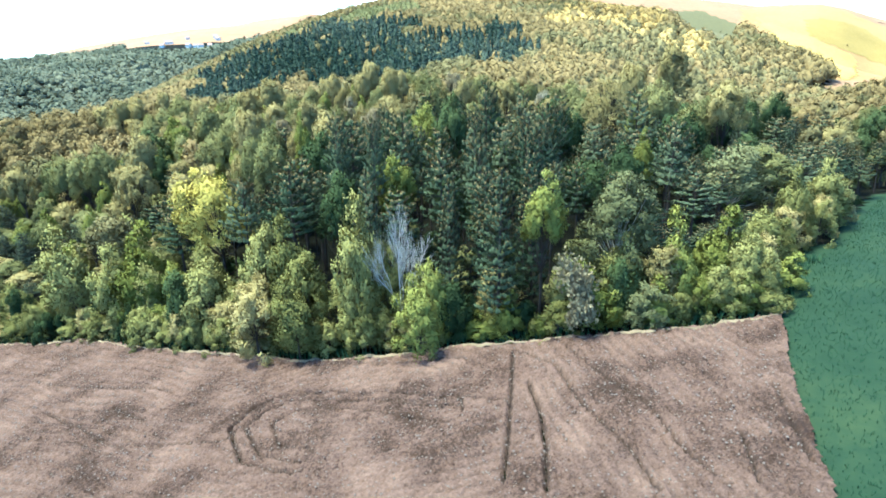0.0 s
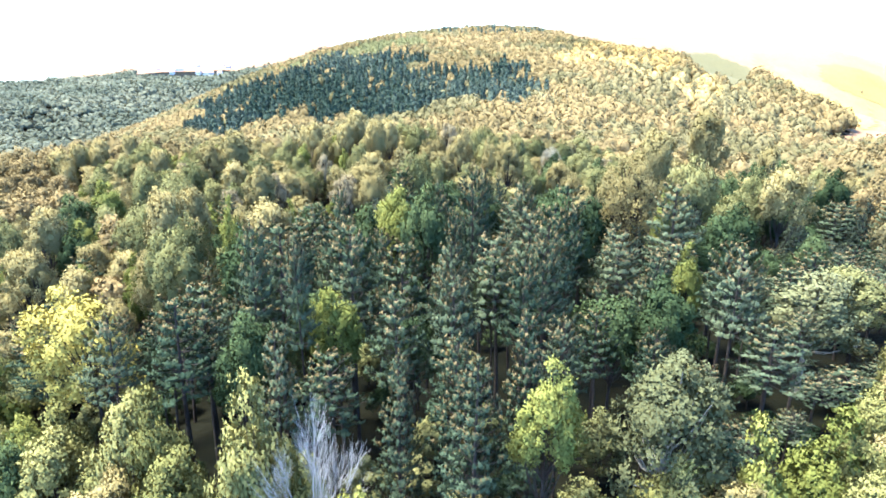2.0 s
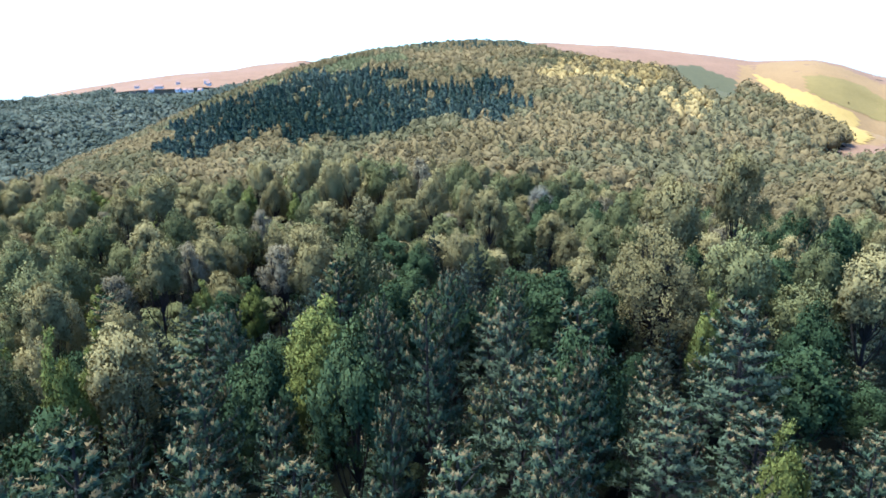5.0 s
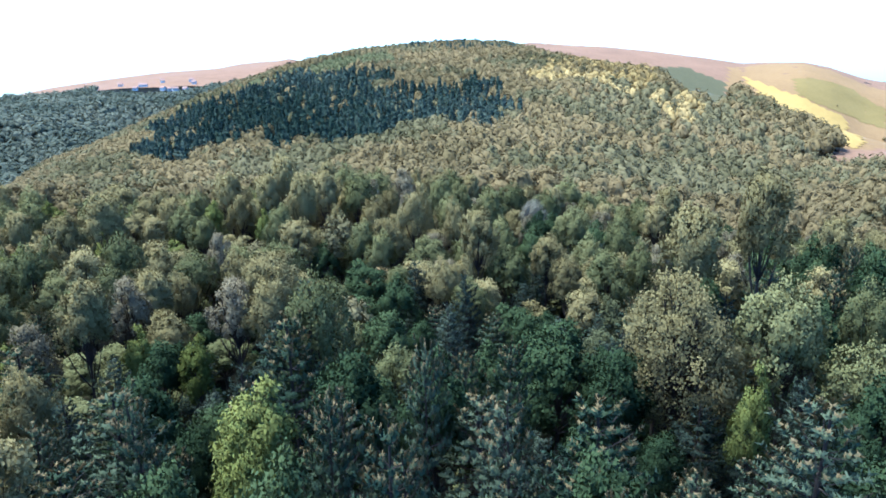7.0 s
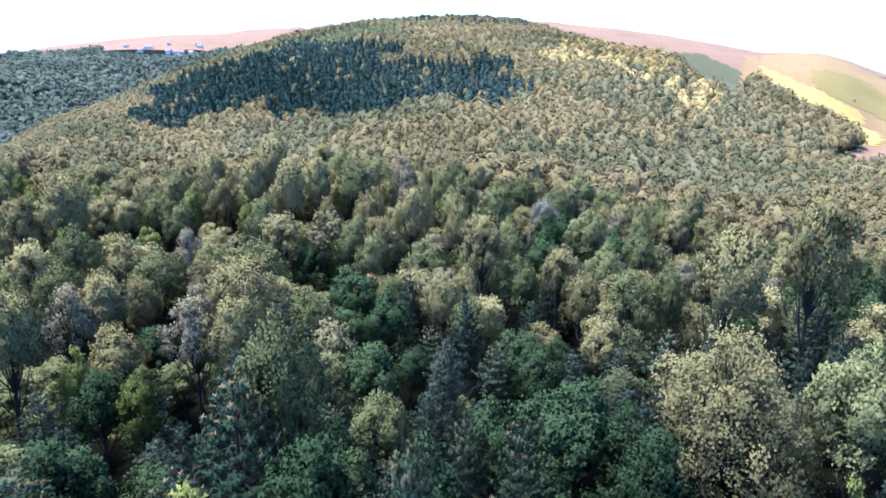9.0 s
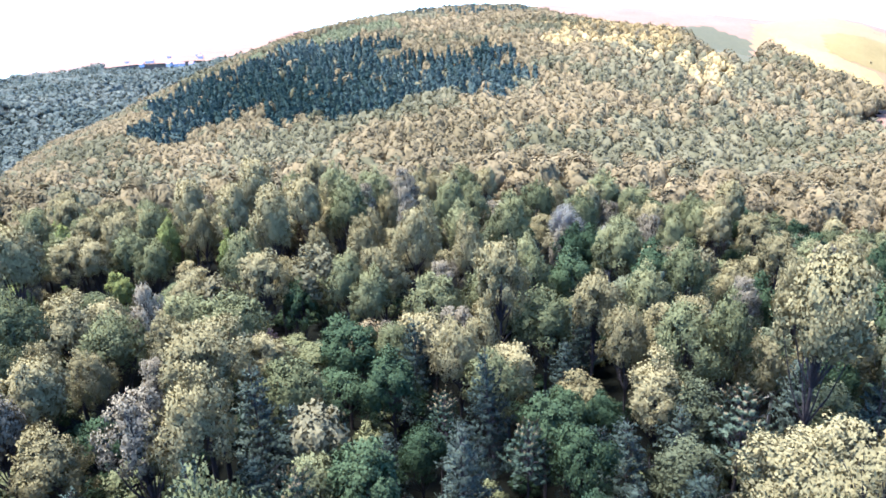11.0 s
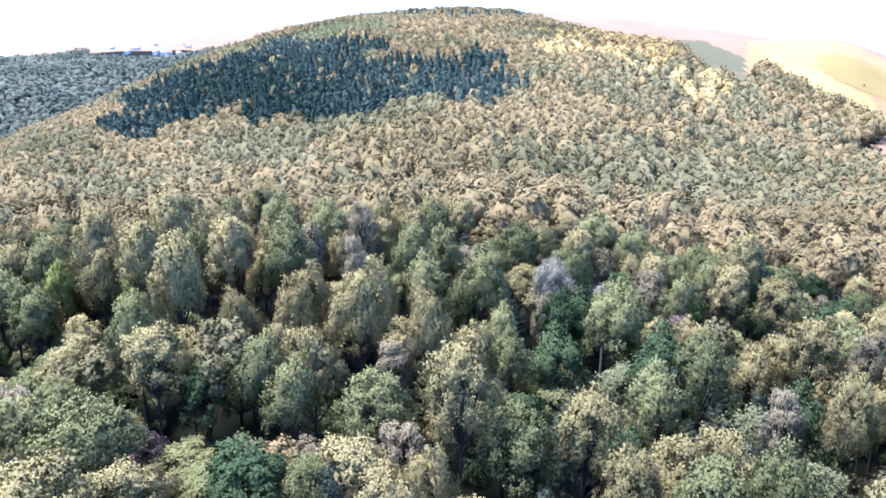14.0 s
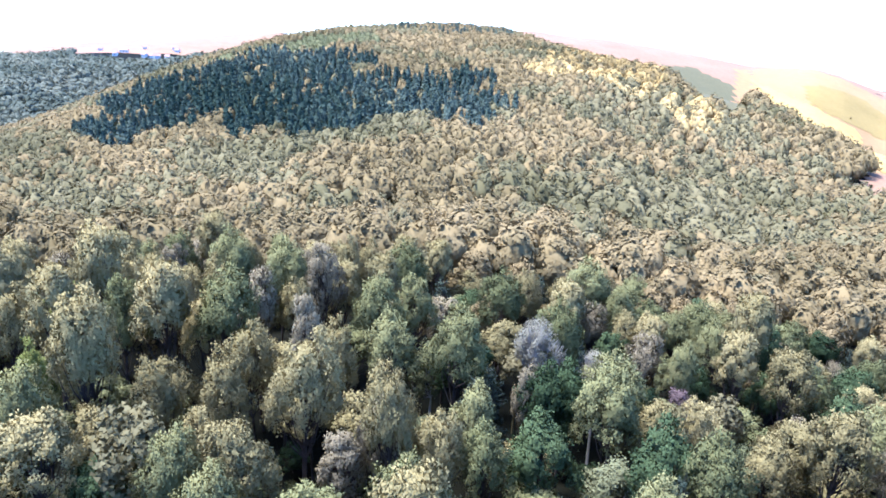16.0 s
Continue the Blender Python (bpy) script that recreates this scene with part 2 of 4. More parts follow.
def smooth(ob):
    ob.data.polygons.foreach_set("use_smooth", [True] * len(ob.data.polygons))
    return ob


def grid_faces(nx, ny):
    i = np.arange(nx - 1)[None, :] + nx * np.arange(ny - 1)[:, None]
    return np.stack([i, i + 1, i + nx + 1, i + nx], -1).reshape(-1, 4)


def sheet(name, xs, ys, material, lift=0.0, keep=None):
    gx, gy = np.meshgrid(xs, ys)
    v = np.stack([gx, gy, land(gx, gy) + lift], -1).reshape(-1, 3)
    f = grid_faces(len(xs), len(ys))
    if keep is not None:
        f = f[keep(v[f].mean(1))]
        used = np.unique(f)
        back = np.zeros(len(v), int)
        back[used] = np.arange(len(used))
        v, f = v[used], back[f]
    return smooth(mesh_object(name, v, f, material))


def spread(lo, hi, n, mid, pull):
    """Steps that are fine near mid and wide far off."""
    t = np.linspace(np.arcsinh((lo - mid) / pull), np.arcsinh((hi - mid) / pull), n)
    return mid + pull * np.sinh(t)


def inside(poly, x, y):
    x, y = np.asarray(x, float), np.asarray(y, float)
    hit = np.zeros(x.shape, bool)
    for (x0, y0), (x1, y1) in zip(poly, poly[1:] + poly[:1]):
        if y0 != y1:
            hit ^= ((y0 > y) != (y1 > y)) & (x < (x1 - x0) * (y - y0) / (y1 - y0) + x0)
    return hit


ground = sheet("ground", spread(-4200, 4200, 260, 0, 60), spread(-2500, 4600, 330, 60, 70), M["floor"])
tagged(ground, "rolling ground of leaf litter, the woods' shade put into its near-black colour", "ground", kind="structure")

# the edge of the wood along the field
EDGE_X = (-80, -29.5, -20.2, -13.6, -9.7, -5.7, -1.1, 3.6, 8.3, 14.0, 19.2, 23.7, 29.0, 42.0, 70.0)
EDGE_Y = (62, 48, 42.6, 39.0, 37.0, 35.4, 35.0, 34.4, 33.8, 33.2, 33.8, 40.5, 44.3, 60.0, 80.0)


def wood_edge(x):
    return np.interp(x, EDGE_X, EDGE_Y)


def field_side(y):
    """Where the ploughed field gives way to the meadow."""
    return np.interp(y, (-60, 20.0, 22.6, 26.5, 32.3, 35), (-14, 13.9, 14.7, 15.9, 18.4, 19.4)) + 0.07 * np.sin(np.asarray(y) * 1.7)


# ---- ploughed field ----
def rut(x, y, pts, width, depth):
    """A wheel rut pressed along a line of points."""
    best = np.full(x.shape, 9.0)
    for (x0, y0), (x1, y1) in zip(pts, pts[1:]):
        dx, dy = x1 - x0, y1 - y0
        t = np.clip(((x - x0) * dx + (y - y0) * dy) / (dx * dx + dy * dy), 0, 1)
        best = np.minimum(best, np.hypot(x - x0 - t * dx, y - y0 - t * dy))
    return -1.9 * depth * np.exp(-((best / width) ** 2)) + 0.5 * depth * np.exp(-(((best - 2.1 * width) / width) ** 2))


RUTS = [
    ([(3.7, 32.8), (3.2, 29.0), (2.6, 24.8), (2.1, 21.9)], 0.11, 0.14),
    ([(4.1, 29.1), (4.3, 26.3), (4.1, 23.7), (3.7, 20.9)], 0.13, 0.16),
    ([(4.1, 32.8), (5.8, 30.1), (6.4, 26.1), (7.4, 23.0), (7.8, 20.2)], 0.10, 0.13),
    ([(6.6, 32.8), (8.0, 28.5), (9.1, 25.5), (9.5, 22.6), (10.0, 20.7)], 0.10, 0.11),
    ([(12.0, 23.0), (11.4, 20.0)], 0.10, 0.10),
    ([(14.9, 26.2), (14.3, 23.4), (13.7, 20.5)], 0.10, 0.10),
    ([(2.9, 27.5), (0.6, 28.9), (-6.1, 31.6), (-8.7, 32.1), (-10.7, 31.3), (-11.5, 29.5), (-9.9, 26.2), (-7.1, 24.6)], 0.13, 0.17),
    ([(0.5, 28.0), (-5.8, 30.7), (-8.3, 31.2), (-9.9, 30.6), (-10.6, 29.4), (-9.2, 26.8), (-6.8, 25.3)], 0.11, 0.13),
    ([(0.0, 26.9), (-5.6, 29.6), (-8.0, 30.2), (-9.2, 29.4), (-8.4, 27.4), (-6.4, 26.1)], 0.09, 0.10),
    ([(-6.4, 31.6), (-9.9, 31.7), (-11.3, 28.4)], 0.09, 0.10),
    ([(-20.3, 34.7), (-17.3, 32.3)], 0.10, 0.12),
    ([(-25.4, 35.8), (-19.1, 31.1)], 0.11, 0.12),
    ([(-18.2, 30.1), (-11.4, 28.2)], 0.09, 0.10),
    ([(-27.8, 40.3), (-17.0, 35.5)], 0.10, 0.10),
    ([(0.6, 28.8), (0.7, 27.5)], 0.09, 0.10),
    ([(1.2, 33.0), (-3.0, 33.8), (-9.5, 35.9)], 0.09, 0.08),
]
xs, ys = np.arange(-46, 21, 0.13), np.concatenate([np.arange(-60, 12, 1.5), np.arange(12, 50, 0.12)])
gx, gy = np.meshgrid(xs, ys)
turn = np.hypot((gx + 4) * 0.55, (gy - 31.0) * 1.0)
straight = np.sin((gx * 0.97 + gy * 0.18) * 2 * np.pi / 0.62)
loop = np.sin(turn * 2 * np.pi / 0.6)
along = np.sin((gx * 0.5 + gy * 0.86 + 0.25 * np.sin(gx * 0.7)) * 2 * np.pi / 0.74)
straight = np.where(gx < -8, along, straight)
w = np.clip((gx - 2.5) / 2.5, 0, 1) + np.clip((-11 - gx) / 3, 0, 1)
gz = 0.042 * (w * straight + (1 - np.clip(w, 0, 1)) * loop)
rng = np.random.default_rng(5)
gz += 0.06 * rng.standard_normal(gx.shape) + 0.05 * np.sin(gx * 0.8 + 2) * np.sin(gy * 0.6)
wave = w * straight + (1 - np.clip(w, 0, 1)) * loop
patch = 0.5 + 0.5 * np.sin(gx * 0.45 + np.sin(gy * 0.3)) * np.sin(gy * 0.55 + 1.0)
# how far each hollow takes the painted shade colour: troughs here, ruts below
hollow_mask = np.clip(-wave, 0, 1) * (0.2 + 0.5 * patch) * rng.uniform(0.3, 1.0, gx.shape)
for pts, wd, dp in RUTS:
    r = rut(gx, gy, pts, wd * 0.8, dp * 1.4)
    gz += r
    hollow_mask = np.maximum(hollow_mask, np.clip(-r / dp, 0, 1))
v = np.stack([gx, gy, land(gx, gy) + 0.36 + gz], -1).reshape(-1, 3)
f = grid_faces(len(xs), len(ys))
c = v[f].mean(1)
f = f[(c[:, 1] < wood_edge(c[:, 0]) - 0.15) & (c[:, 0] < field_side(c[:, 1]))]
used = np.unique(f)
back = np.zeros(len(v), int)
back[used] = np.arange(len(used))
field = smooth(mesh_object("ploughed_field", v[used], back[f], M["soil"], tone=hollow_mask.ravel()[used]))
tagged(field, "dry ploughed field with furrows and tractor ruts", "field", kind="structure")


def scatter_mesh(name, tv, tf, places, scales, turns, material, label, category, tone=None, tn=None):
    """One object of many small copies of a template."""
    tv, tf = np.asarray(tv, float), np.asarray(tf, int)
    n, k = len(places), len(tv)
    c, s = np.cos(turns)[:, None], np.sin(turns)[:, None]
    sc = scales if scales.ndim == 2 else np.repeat(scales[:, None], 3, 1)
    x, y, z = tv[None, :, 0] * sc[:, :1], tv[None, :, 1] * sc[:, 1:2], tv[None, :, 2] * sc[:, 2:3]
    v = np.stack([x * c - y * s, x * s + y * c, z], -1) + places[:, None]
    f = tf[None] + (np.arange(n) * k)[:, None, None]
    each = None if tone is None else np.repeat(tone, k)
    if tn is not None:
        nv = np.stack([tn[None, :, 0] * c - tn[None, :, 1] * s, tn[None, :, 0] * s + tn[None, :, 1] * c, np.repeat(tn[None, :, 2], n, 0)], -1)
        return v.reshape(-1, 3), f.reshape(-1, tf.shape[1]), each, nv.reshape(-1, 3)
    return v.reshape(-1, 3), f.reshape(-1, tf.shape[1]), each


def stuff(name, v, f, material, label, category, tone=None, normals=None):
    return tagged(mesh_object(name, v, f, material, tone=tone, normals=normals), label, category, kind="stuff")


rng = np.random.default_rng(11)
OCT_V = [(1, 0, 0), (-0.8, 0.2, 0), (0.1, 0.9, 0), (0, -1, 0.1), (0.1, 0, 0.9), (0, 0, -0.5)]
OCT_F = [(0, 2, 4), (2, 1, 4), (1, 3, 4), (3, 0, 4), (2, 0, 5), (1, 2, 5), (3, 1, 5), (0, 3, 5)]
n = 30000
px, py = rng.uniform(-44, 20, n), 15 + 32 * rng.random(n)
ok = (py < wood_edge(px) - 0.4) & (px < field_side(py) - 0.3)
px, py = px[ok], py[ok]
size = 0.025 + 0.05 * rng.random(len(px)) ** 3
v, f, _ = scatter_mesh("", OCT_V, OCT_F, np.stack([px, py, land(px, py) + 0.38], -1), size, rng.uniform(0, 6.3, len(px)), None, "", "")
stuff("clods", v, f, M["clod"], "pale dry clods and stones strewn over the ploughed field", "clods")

# ---- meadow beside the field ----
meadow = sheet("meadow", np.arange(-12, 120, 1.0), np.concatenate([np.arange(-60, 10, 3.0), np.arange(10, 90, 1.0)]), M["turf"], 0.09,
               lambda c: (c[:, 0] > field_side(c[:, 1]) - 1.0) & (c[:, 1] < wood_edge(c[:, 0]) + 2.5))
tagged(meadow, "green meadow beside the ploughed field", "meadow", kind="structure")
BLADE_V = [(-0.08, 0, 0), (0.08, 0.02, 0), (0.12, 0.05, 1), (0.0, -0.08, 0), (0.05, 0.08, 0), (-0.25, 0.1, 0.85), (0.03, -0.06, 0), (-0.06, 0.06, 0), (0.1, -0.3, 0.8)]
BLADE_F = [(0, 1, 2), (3, 4, 5), (6, 7, 8)]


def tufts(name, n, box, keep, size, material, label, lift=0.05, seed=3):
    r = np.random.default_rng(seed)
    x, y = r.uniform(box[0], box[1], n), r.uniform(box[2], box[3], n)
    k = keep(x, y)
    x, y = x[k], y[k]
    s = size * r.uniform(0.5, 1.3, len(x))
    v, f, _ = scatter_mesh("", BLADE_V, BLADE_F, np.stack([x, y, land(x, y) + lift], -1), s, r.uniform(0, 6.3, len(x)), None, "", "")
    return stuff(name, v, f, material, label, "grass")


tufts("meadow_grass", 70000, (10, 70, 15, 80), lambda x, y: (x > field_side(y) + 0.1) & (y < wood_edge(x) + 1), 0.2, M["grass"], "tufts of green grass over the meadow")
tufts("verge_grass", 16000, (-45, 26, 31, 56), lambda x, y: (y > wood_edge(x) - 0.1) & (y < wood_edge(x) + 1.6), 0.55, M["grass"], "rank green grass under the bushes at the wood's edge", seed=4)
sx = np.arange(-44, 19.4, 0.25)
rows_ = np.linspace(0, 1, 4)
ey = wood_edge(sx)
wob = 0.1 * np.sin(sx * 2.1) + 0.08 * np.sin(sx * 5.3 + 1)
vx = np.repeat(sx[None], 4, 0)
vy = ey[None] - 0.36 + wob[None] + rows_[:, None] * (0.22 + 0.14 * np.sin(sx * 1.3) + 0.08 * np.sin(sx * 3.7))[None]
vz = land(vx, vy) + 0.34 + 0.1 * np.sin(rows_ * np.pi)[:, None] + 0.03 * np.sin(vx * 9)
verge = smooth(mesh_object("dry_verge", np.stack([vx, vy, vz], -1).reshape(-1, 3), grid_faces(len(sx), 4), M["dry_turf"]))
tagged(verge, "narrow strip of pale dry grass along the field's edge", "verge", kind="structure")
tufts("dry_grass", 9000, (-45, 20, 31, 56), lambda x, y: np.abs(y - wood_edge(x) + 0.15) < 0.3 + 0.12 * np.sin(x * 1.3), 0.2, M["straw"], "pale dry grass along the field's edge", 0.32, seed=6)

# ---- open land on the far hill ----
HAY = [(264, 604), (291, 660), (337, 690), (370, 690), (440, 640), (480, 560), (430, 430), (213, 328), (194, 327), (196, 356), (186, 371), (186, 407)]
BRIGHT = [(290, 634), (296, 610), (305, 576), (319, 553), (336, 546), (210, 339), (201, 334), (201, 356), (287, 531), (280, 567)]
GREENLOW = [(328, 616), (353, 618), (384, 617), (393, 585), (368, 547), (346, 554), (319, 558), (309, 572)]
PASTURE = [(211, 620), (241, 634), (264, 604), (168, 384), (156, 376), (143, 397), (147, 435)]
CREST = [(90, 640), (140, 585), (140, 540), (480, 540), (600, 640), (620, 900), (300, 980), (90, 960)]
CLEARING = [(168, 312), (184, 322), (196, 332), (232, 336), (228, 306), (191, 296), (170, 298)]
FAR_FIELDS = [(-1500, 1640), (-120, 1640), (-160, 2700), (-2300, 2700)]


def open_land(name, poly, material, label, lift=0.5, step=6.0):
    px, py = [p[0] for p in poly], [p[1] for p in poly]
    ob = sheet(name, np.arange(min(px), max(px) + step, step), np.arange(min(py), max(py) + step, step), material, lift, lambda c: inside(poly, c[:, 0], c[:, 1]))
    return tagged(ob, label, "field", kind="structure")


open_land("stubble", HAY, M["beige"], "pale beige stubble field on the far hillside")
open_land("hay_meadow", BRIGHT, M["hay"], "strip of meadow on the far hillside, sunlight put into its yellow colour", 0.8, 4.0)
open_land("green_strip", GREENLOW, M["gold_meadow"], "yellow-green strip of pasture on the far hillside", 0.7, 4.0)
open_land("pasture", PASTURE, M["pasture"], "green pasture in a hollow of the far hill", 0.55)
open_land("heath", CREST, M["heath"], "brown heath along the hill's crest", 0.35, 8.0)
open_land("far_fields", FAR_FIELDS, M["heath"], "pinkish open land round the far village", 1.0, 30.0)
open_land("clearing", CLEARING, M["heath"], "pinkish bare clearing at the foot of the hill", 0.65, 4.0)

# ---- trees: shapes ----


def tube(p0, p1, r0, r1, sides=5):
    """A tapered piece of trunk or branch: corners and faces."""
    p0, p1 = np.asarray(p0, float), np.asarray(p1, float)
    d = p1 - p0
    d = d / (np.linalg.norm(d) + 1e-9)
    a = np.cross(d, (0.3, 0.9, 0.1) if abs(d[2]) > 0.8 else (0, 0, 1))
    a /= np.linalg.norm(a)
    b = np.cross(d, a)
    t = np.arange(sides) * 2 * np.pi / sides
    ring = np.cos(t)[:, None] * a + np.sin(t)[:, None] * b
    v = np.concatenate([p0 + ring * r0, p1 + ring * r1])
    f = [(i, (i + 1) % sides, sides + (i + 1) % sides, sides + i) for i in range(sides)]
    return v, f


class Heap:
    """Corners and faces gathered into one mesh."""

    def __init__(self):
        self.v, self.f, self.n = [], [], 0

    def add(self, v, f):
        self.v.append(np.asarray(v, float))
        self.f.extend([tuple(int(i) + self.n for i in q) for q in f])
        self.n += len(v)

    def path(self, pts, r0, r1, sides=5):
        rs = np.linspace(r0, r1, len(pts))
        for p, q, a, b in zip(pts, pts[1:], rs, rs[1:]):
            self.add(*tube(p, q, a, b, sides))

    def mesh(self, name, material, parent, label=""):
        return mesh_object(name, np.concatenate(self.v), self.f, material, parent, label)


def unit(v):
    return v / (np.linalg.norm(v, axis=-1, keepdims=True) + 1e-9)


def leaf_quads(c, nrm, size, rng, long=1.5, bend=0.25):
    """Leaf sprays: a bent lozenge at each centre, facing about nrm."""
    n = len(c)
    r = unit(rng.standard_normal((n, 3)))
    a = unit(np.cross(nrm, r))
    b = np.cross(nrm, a)
    s = size[:, None]
    v = np.stack([c - a * s * long * 0.5, c - b * s * 0.5 + nrm * s * bend, c + a * s * long * 0.5, c + b * s * 0.5 + nrm * s * bend * 0.4], 1)
    f = np.arange(4 * n).reshape(n, 4)
    return v.reshape(-1, 3), f


def leaf_tris(c, nrm, size, rng):
    """Leaves: one pointed triangle at each centre, facing about nrm."""
    n = len(c)
    a = unit(np.cross(nrm, unit(rng.standard_normal((n, 3)))))
    b = np.cross(nrm, a)
    s = size[:, None]
    v = np.stack([c - a * s * 0.7, c + a * s * 0.45 + b * s * 0.62, c + a * s * 0.45 - b * s * 0.62], 1)
    out = np.cross(v[:, 1] - v[:, 0], v[:, 2] - v[:, 0])
    back = (out * nrm).sum(-1) < 0
    v[back] = v[back][:, ::-1]
    return v.reshape(-1, 3), np.arange(3 * n).reshape(n, 3)


def dome_puffs(rng, tall, wide, high, count, rugged=1.5, taper=0.24):
    """Centres, radii and outward ways of the puffs that make a rounded crown."""
    k = np.arange(count) + 0.5
    z = np.clip(1 - 1.56 * k / count + rng.uniform(-0.06, 0.06, count), -0.8, 0.99)
    t = k * 2.39996 + rng.uniform(-0.35, 0.35, count)
    flat = np.sqrt(1 - z * z)
    out = np.stack([flat * np.cos(t), flat * np.sin(t), z], -1)
    p1, p2, p3 = rng.uniform(0, 6.283, 3)
    uneven = 1 + rugged * (0.13 * np.cos(t + p1) + 0.1 * np.cos(2 * t + p2) * flat + 0.12 * np.cos(3 * z + t + p3))
    reach = uneven * rng.uniform(0.52, 0.92, count)
    waist = 1.0 - taper * z
    c = out * reach[:, None] * np.stack([wide / 2 * waist, wide / 2 * waist, 0 * z + high / 2], -1)
    c[:, 2] += tall - high / 2
    return np.concatenate([c, (wide * rng.uniform(0.065, 0.15, count))[:, None], out], 1)


def crown_points(rng, puffs, n, per=None, rough=0.3):
    """Leaf places, leaf facings and the soft facing of the crown there."""
    per = per or max(1, n // 1100)
    m = n // per
    pick = rng.choice(len(puffs), m, p=puffs[:, 3] ** 2 / (puffs[:, 3] ** 2).sum())
    out = puffs[pick, 4:]
    d = unit(rng.standard_normal((m, 3)) + 0.55 * out + (0, 0, 0.15))
    r = puffs[pick, 3] * np.where(rng.random(m) < 0.14, rng.uniform(1.05, 1.5, m), rng.uniform(0.7, 1.08, m))
    c = puffs[pick, :3] + d * r[:, None]
    wide = puffs[:, 3].mean() * (0.26 if per > 1 else 0.0)
    c, d, out = np.repeat(c, per, 0), np.repeat(d, per, 0), np.repeat(out, per, 0)
    off = rng.standard_normal(c.shape)
    p = c + off * wide
    soft = unit(0.66 * d + 0.62 * out + (0, 0, 0.05) + rough * rng.standard_normal(d.shape) * 0.6)
    return p, unit(0.75 * soft + 0.75 * unit(rng.standard_normal(d.shape))), soft


def broad_tree(name, seed, leaf, bark, tall, wide, high, leaves, size, lumps=48, label="", twigs=0, rugged=1.5, taper=0.24):
    """A broadleaf tree: tapered trunk, limbs into the puffs of the crown, a crown of small leaves."""
    rng = np.random.default_rng(seed)
    root = new(name)
    puffs = dome_puffs(rng, tall, wide, high, lumps, rugged, taper)
    wood = Heap()
    lean = rng.uniform(-0.25, 0.25, 2)
    stem = [np.array((lean[0] * k * k, lean[1] * k * k, (tall - 0.35 * high) * k - 0.3 * (k == 0))) for k in (0, 0.25, 0.5, 0.75, 1.0)]
    wood.path(stem, 0.016 * tall, 0.005 * tall, 6)
    for lx, ly, lz, lr, *_ in puffs[::2 if not twigs else 1]:
        base = stem[2] * 0.4 + stem[min(4, max(2, int(lz / tall * 4)))] * 0.6
        tip = np.array((lx, ly, lz))
        elbow = (base + tip) / 2 + (0, 0, -0.04 * tall)
        wood.path([base, elbow, tip], 0.0055 * tall, 0.0016 * tall, 4)
        for _ in range(twigs):
            end = tip + unit(rng.standard_normal(3) + (0, 0, 0.9)) * lr * rng.uniform(0.9, 1.5)
            wood.path([elbow * 0.3 + tip * 0.7, end], 0.002 * tall, 0.0008 * tall, 3)
    wood.mesh("trunk", M[bark], root)
    if leaves:
        p, nrm, soft = crown_points(rng, puffs, leaves)
        v, f = leaf_tris(p, nrm, size * rng.uniform(0.6, 1.3, len(p)), rng)
        mesh_object("crown", v, f, M[leaf], root, normals=np.repeat(soft, 3, 0))
    return tagged(root, label, "tree")


def needles(c, way, long, thick, rng, heart):
    """Needle blades at c along way; heart: the point of the stem that each one looks away from."""
    side = unit(np.cross(way, unit(c - heart) + 0.5 * rng.standard_normal(way.shape))) * thick[:, None]
    v = np.stack([c + side, c + way * long[:, None], c - side], 1)
    soft = unit(unit(c - heart) + 0.35 * way + 0.12 * rng.standard_normal(way.shape))
    away = (np.cross(v[:, 1] - v[:, 0], v[:, 2] - v[:, 0]) * soft).sum(-1) < 0
    v[away] = v[away][:, ::-1]
    return v.reshape(-1, 3), np.arange(3 * len(c)).reshape(-1, 3), np.repeat(soft, 3, 0)


